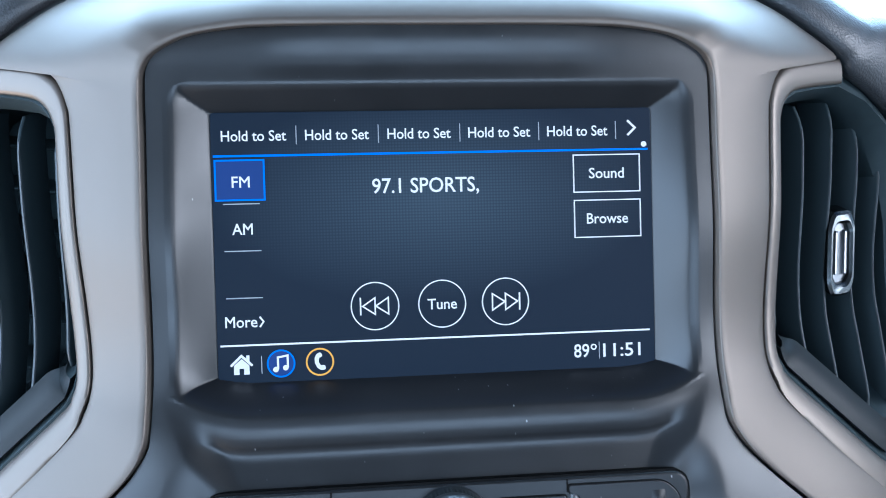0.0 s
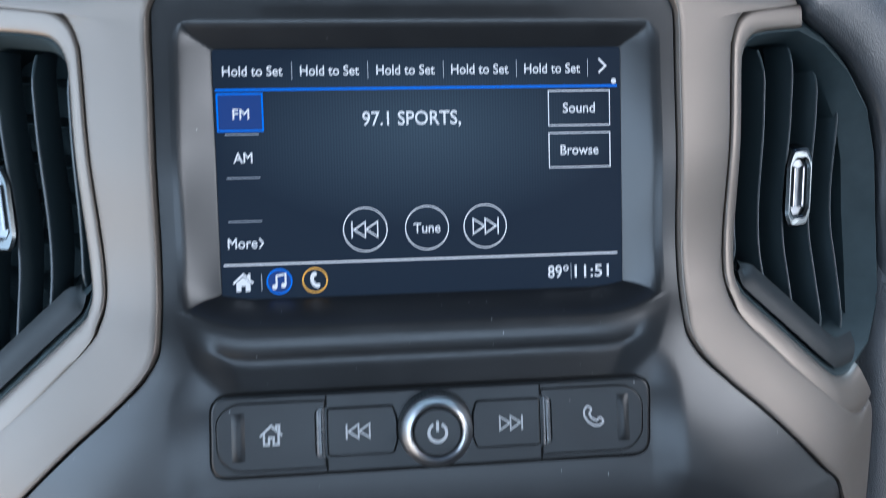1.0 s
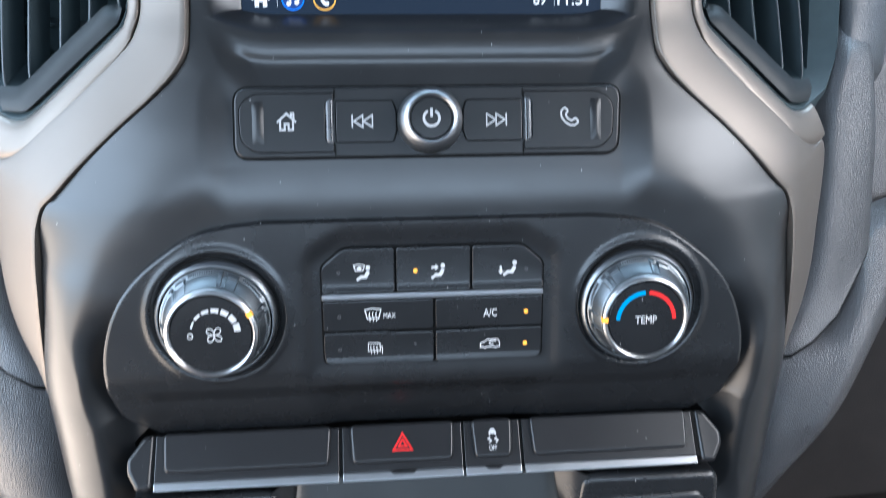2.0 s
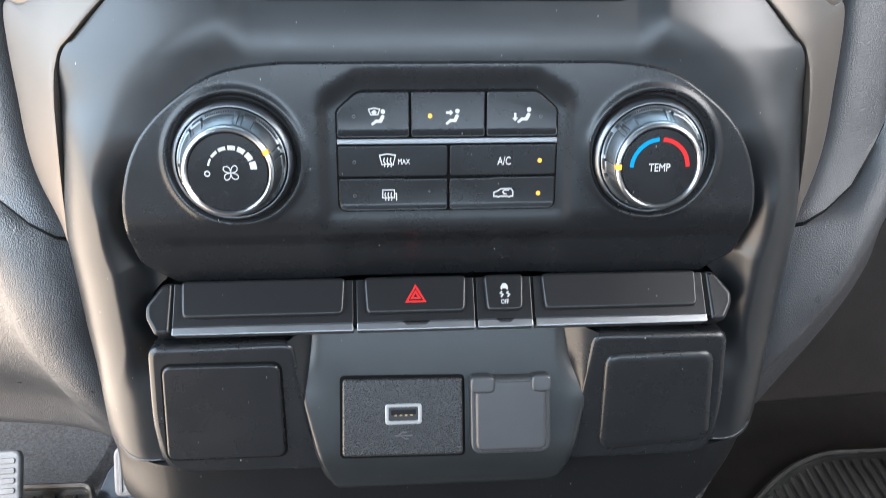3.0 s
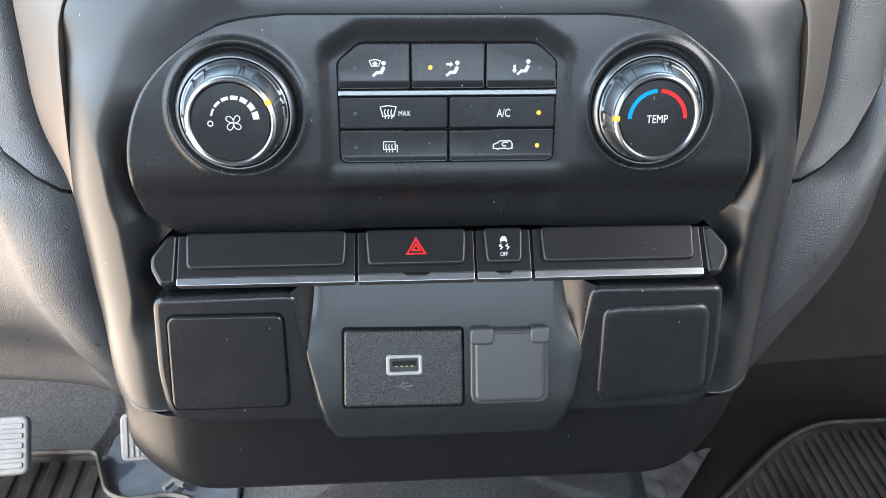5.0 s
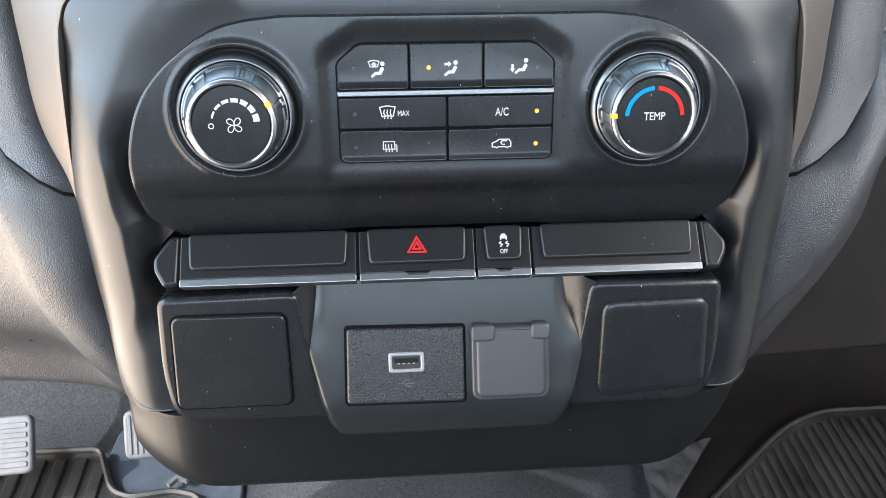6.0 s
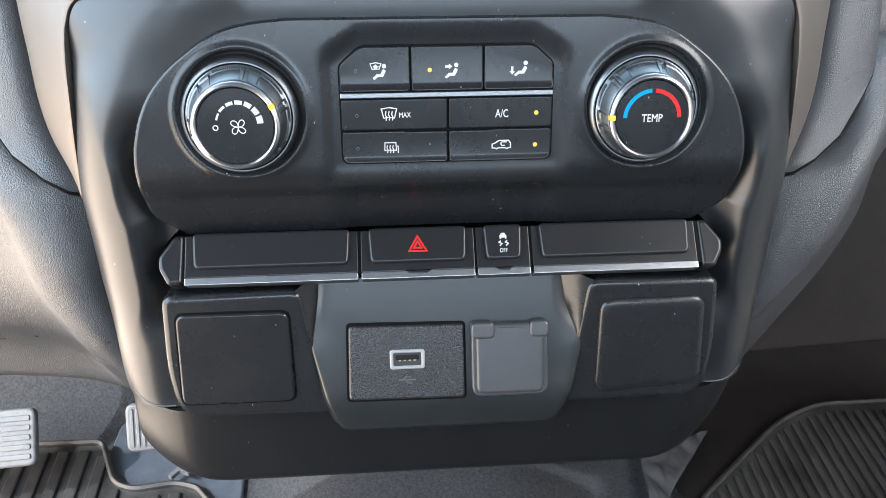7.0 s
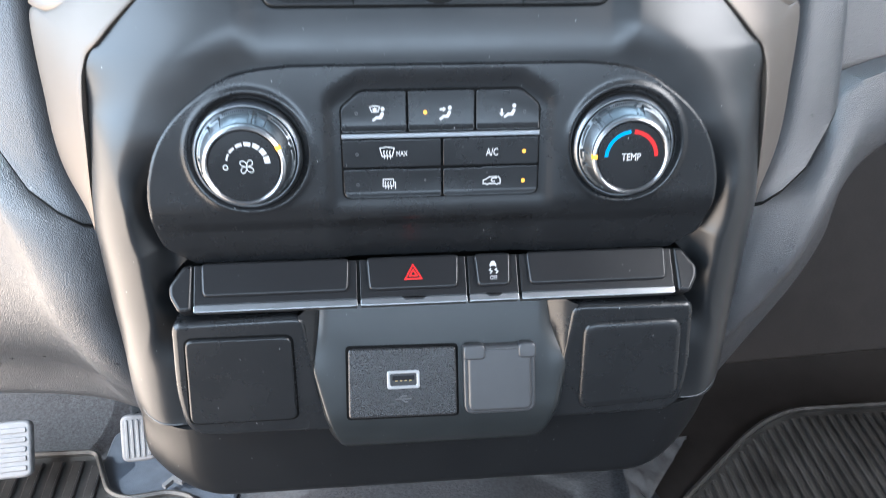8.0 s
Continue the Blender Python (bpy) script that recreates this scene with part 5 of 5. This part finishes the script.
# ---- footwells ----
floor = plain("floor", "dark grey carpeted cabin floor and toe board", "floor", "structure")


def carpet_mesh():
    rows = []
    for y, z in ((-1200, -6), (-200, -6), (300, -6), (470, -6), (560, -5), (620, 0), (665, 24), (722, 112), (775, 260), (792, 380), (792, 560)):
        row = []
        for x in np.linspace(-760, 760, 77):
            hump = math.exp(-(x / 150) ** 4)
            dz = 60 * hump * (1 - float(smooth(560, 760, y)))
            wob = 3.0 * noise.noise(Vector((x * 0.02, y * 0.02, 1.7)))
            row.append((x, y - 40 * hump * float(smooth(400, 700, y)), z + dz + wob))
        rows.append(row)
    fine = []
    arr = np.array(rows)
    for i in range(arr.shape[1]):
        fine.append(spline(arr[:, i], 60))
    return sheet(np.array(fine).transpose(1, 0, 2))


part("carpet", carpet_mesh(), CARPET, floor, sharp=80)


def rubber_mat(outline, place, lean, rib_x, rib_y, label):
    mat = plain("floor_mat", label, "floor mat")
    mat["group"] = "floor mats"
    part("base", plate(outline, 0, 4, 1.5), RUBBER, mat)
    o = [Vector(p) for p in outline]
    n = len(o)
    part("rim", ring(outline, inset(outline, 6), 2, 11, 2.5), RUBBER, mat, "raised rubber rim")

    def span(x):
        ys = []
        for i in range(n):
            a, b = o[i - 1], o[i]
            if (a.x - x) * (b.x - x) < 0:
                ys.append(a.y + (b.y - a.y) * (x - a.x) / (b.x - a.x))
        return (min(ys) + 14, max(ys) - 14) if len(ys) >= 2 else None

    x = rib_x[0] + 0.013
    while x < rib_x[1]:
        s = span(x)
        if s and s[1] - s[0] > 20:
            part("rib", plate(rounded([(x - rib_y, s[0]), (x + rib_y, s[0]), (x + rib_y, s[1]), (x - rib_y, s[1])], 2, 3), 3, 8, 2.0), RUBBER, mat)
        x += rib_x[2]
    mat.matrix_world = pose(place[0] * MM, place[1] * MM, place[2] * MM, lean)
    return mat


LEFT = rounded([(-700, -380), (-200, -380), (-205, -60), (-238, -21), (-264, -13), (-307, -19), (-327, -10), (-341, 20), (-353, 47), (-700, 50)], [30, 30, 20, 8, 12, 14, 12, 14, 12, 30])
rubber_mat(LEFT, (0, 526, 8), 7, (-680, -240, 22.0), 6.5, "ribbed black rubber floor mat in the driver footwell")
RIGHT = rounded([(170, -340), (700, -340), (700, 54), (470, 53), (429, 38), (396, 18), (276, -76)], [20, 30, 20, 20, 18, 18, 30])
rubber_mat(RIGHT, (8, 524, 8), 6, (190, 690, 12.0), 3.4, "ribbed black rubber floor mat in the passenger footwell")


def pedal(name, label, place, lean, turn, wide, high, ribs, across, arm_x):
    p = plain(name, label, "pedal")
    part("pad", plate(rounded([(-wide / 2, -high / 2), (wide / 2, -high / 2), (wide / 2, high / 2), (-wide / 2, high / 2)], 9), -8, 0, 3, steps=3), PEDAL, p)
    for i in range(ribs):
        t = (i + 0.5) / ribs - 0.5
        o = box(0, t * (high - 10), wide - 10, (high - 10) / ribs * 0.55, 2) if across else box(t * (wide - 8), 0, (wide - 8) / ribs * 0.55, high - 10, 1.5)
        part("rib", plate(o, -1, 1.5, 0.7), PEDAL, p)
    bm = bmesh.new()
    path = spline([(arm_x, 0, -8), (arm_x, 60, -28), (arm_x, 180, -40), (arm_x, 340, -20)], 14)
    rows = [[(x + a, y, w + b) for a, b in ((-8, -4), (8, -4), (8, 4), (-8, 4), (-8, -4))] for x, y, w in path]
    part("arm", sheet(rows), MATTE, p, "black pedal arm")
    p.matrix_world = pose(place[0] * MM, place[1] * MM, place[2] * MM, lean, 0, turn)
    return p


pedal("brake_pedal", "grey worn rubber brake pedal with raised bars", (-456, 505, 88), 52, 4, 132, 58, 5, True, 0)
pedal("accelerator_pedal", "narrow grey ribbed accelerator pedal above the mat", (-289, 525, 79), 58, 4, 36, 50, 5, False, 0)

liner = plain("toe_board_liner", "black plastic liner on the passenger toe board", "floor liner", "structure")
rows = []
for x in np.linspace(252, 745, 20):
    rows.append([(x + (30 if y < 520 else 0), y, z + 60 * math.exp(-(x / 150) ** 4) * 0.6) for y, z in ((440, 2), (560, 3), (615, 8), (655, 26), (708, 112), (762, 262), (778, 384), (778, 480))])
part("liner", sheet(rows), BROWN, liner, sharp=60)

# plastic film and floor tray under the stack
film = plain("floor_film", "crumpled shiny grey plastic film lying beside the floor mat", "plastic film")
rows = []
for t in np.linspace(0, 1, 36):
    row = []
    for f in np.linspace(0, 1, 30):
        x = (246 - 12 * t) * (1 - f) + (336 - 92 * t) * f
        y = (522 - 92 * t) * (1 - f) + (548 - 112 * t) * f
        fold = abs(noise.noise(Vector((x * 0.035, y * 0.02, 4.2)))) * 14 + abs(noise.noise(Vector((x * 0.11, y * 0.05, 9.1)))) * 3
        row.append((x, y, 10 + fold * math.sin(math.pi * min(max(f, 0.04), 0.96)) ** 0.5))
    rows.append(row)
rows = [[(x, y, 5) for x, y, z in rows[0]]] + rows + [[(x, y, 5) for x, y, z in rows[-1]]]
part("sheet", sheet(rows), FILM, film, sharp=40)
pan = plain("floor_tray", "smooth grey-blue plastic floor tray beside the accelerator", "floor tray")
part("tray", plate(rounded([(-352, 470), (-190, 470), (-200, 620), (-350, 620)], 16), -2, 5, 3, steps=3), TUNNEL, pan)
hook = plain("mat_hook", "small bright mat retaining hook", "hook")
part("post", strokes([[(-270, 513), (-262, 524), (-250, 518)]], 5, 14, height=5), PEDAL, hook)

# ---- closed cabin: plain walls with window openings ----
cabin = plain("cabin_shell", "plain unseen cabin lining with window openings and an added light block", "cabin", "structure")


def slab(name, x0, x1, y0, y1, z0, z1, mat=None):
    bm = bmesh.new()
    bmesh.ops.create_cube(bm, size=1.0)
    for v in bm.verts:
        v.co = ((x0 + x1) / 2 + v.co.x * (x1 - x0), (y0 + y1) / 2 + v.co.y * (y1 - y0), (z0 + z1) / 2 + v.co.z * (z1 - z0))
    return part(name, bm, mat or CABIN, cabin)


slab("roof", -780, 780, -1230, -700, 1245, 1275, HEADLINER)
# unseen front part of the roof, full width and darker than the headliner
slab("unseen_dark_roof", -780, 780, -700, 260, 1240, 1275, DARKROOF)
slab("underfloor", -780, 780, -1230, 850, -60, -30)
for s in (-1, 1):
    a, b = sorted((s * 750, s * 780))
    if s > 0:
        # acts as an added reflector for the right of the stack
        slab("door_lower", a, b, -1200, 830, -30, 745, DOORBOUNCE)
    else:
        slab("front_side_lower", a, b, 590, 830, -30, 745)
        slab("rear_side_lower", a, b, -1200, -690, -30, 745)
    slab("pillar_rear", a, b, -1200, -590, 745, 1245)
    slab("pillar_front", a, b, 395, 560, 745, 1245)
slab("rear_lower", -750, 750, -1230, -1200, -30, 790, REARCLOTH)
# added unseen slab that blocks part of the rear lamp and darkens reflections
slab("unseen_light_block", -750, 750, -670, -640, -30, 685, REARCLOTH)
slab("rear_upper", -750, 750, -1230, -1200, 1215, 1245)
slab("firewall", -750, 750, 820, 850, -30, 700)

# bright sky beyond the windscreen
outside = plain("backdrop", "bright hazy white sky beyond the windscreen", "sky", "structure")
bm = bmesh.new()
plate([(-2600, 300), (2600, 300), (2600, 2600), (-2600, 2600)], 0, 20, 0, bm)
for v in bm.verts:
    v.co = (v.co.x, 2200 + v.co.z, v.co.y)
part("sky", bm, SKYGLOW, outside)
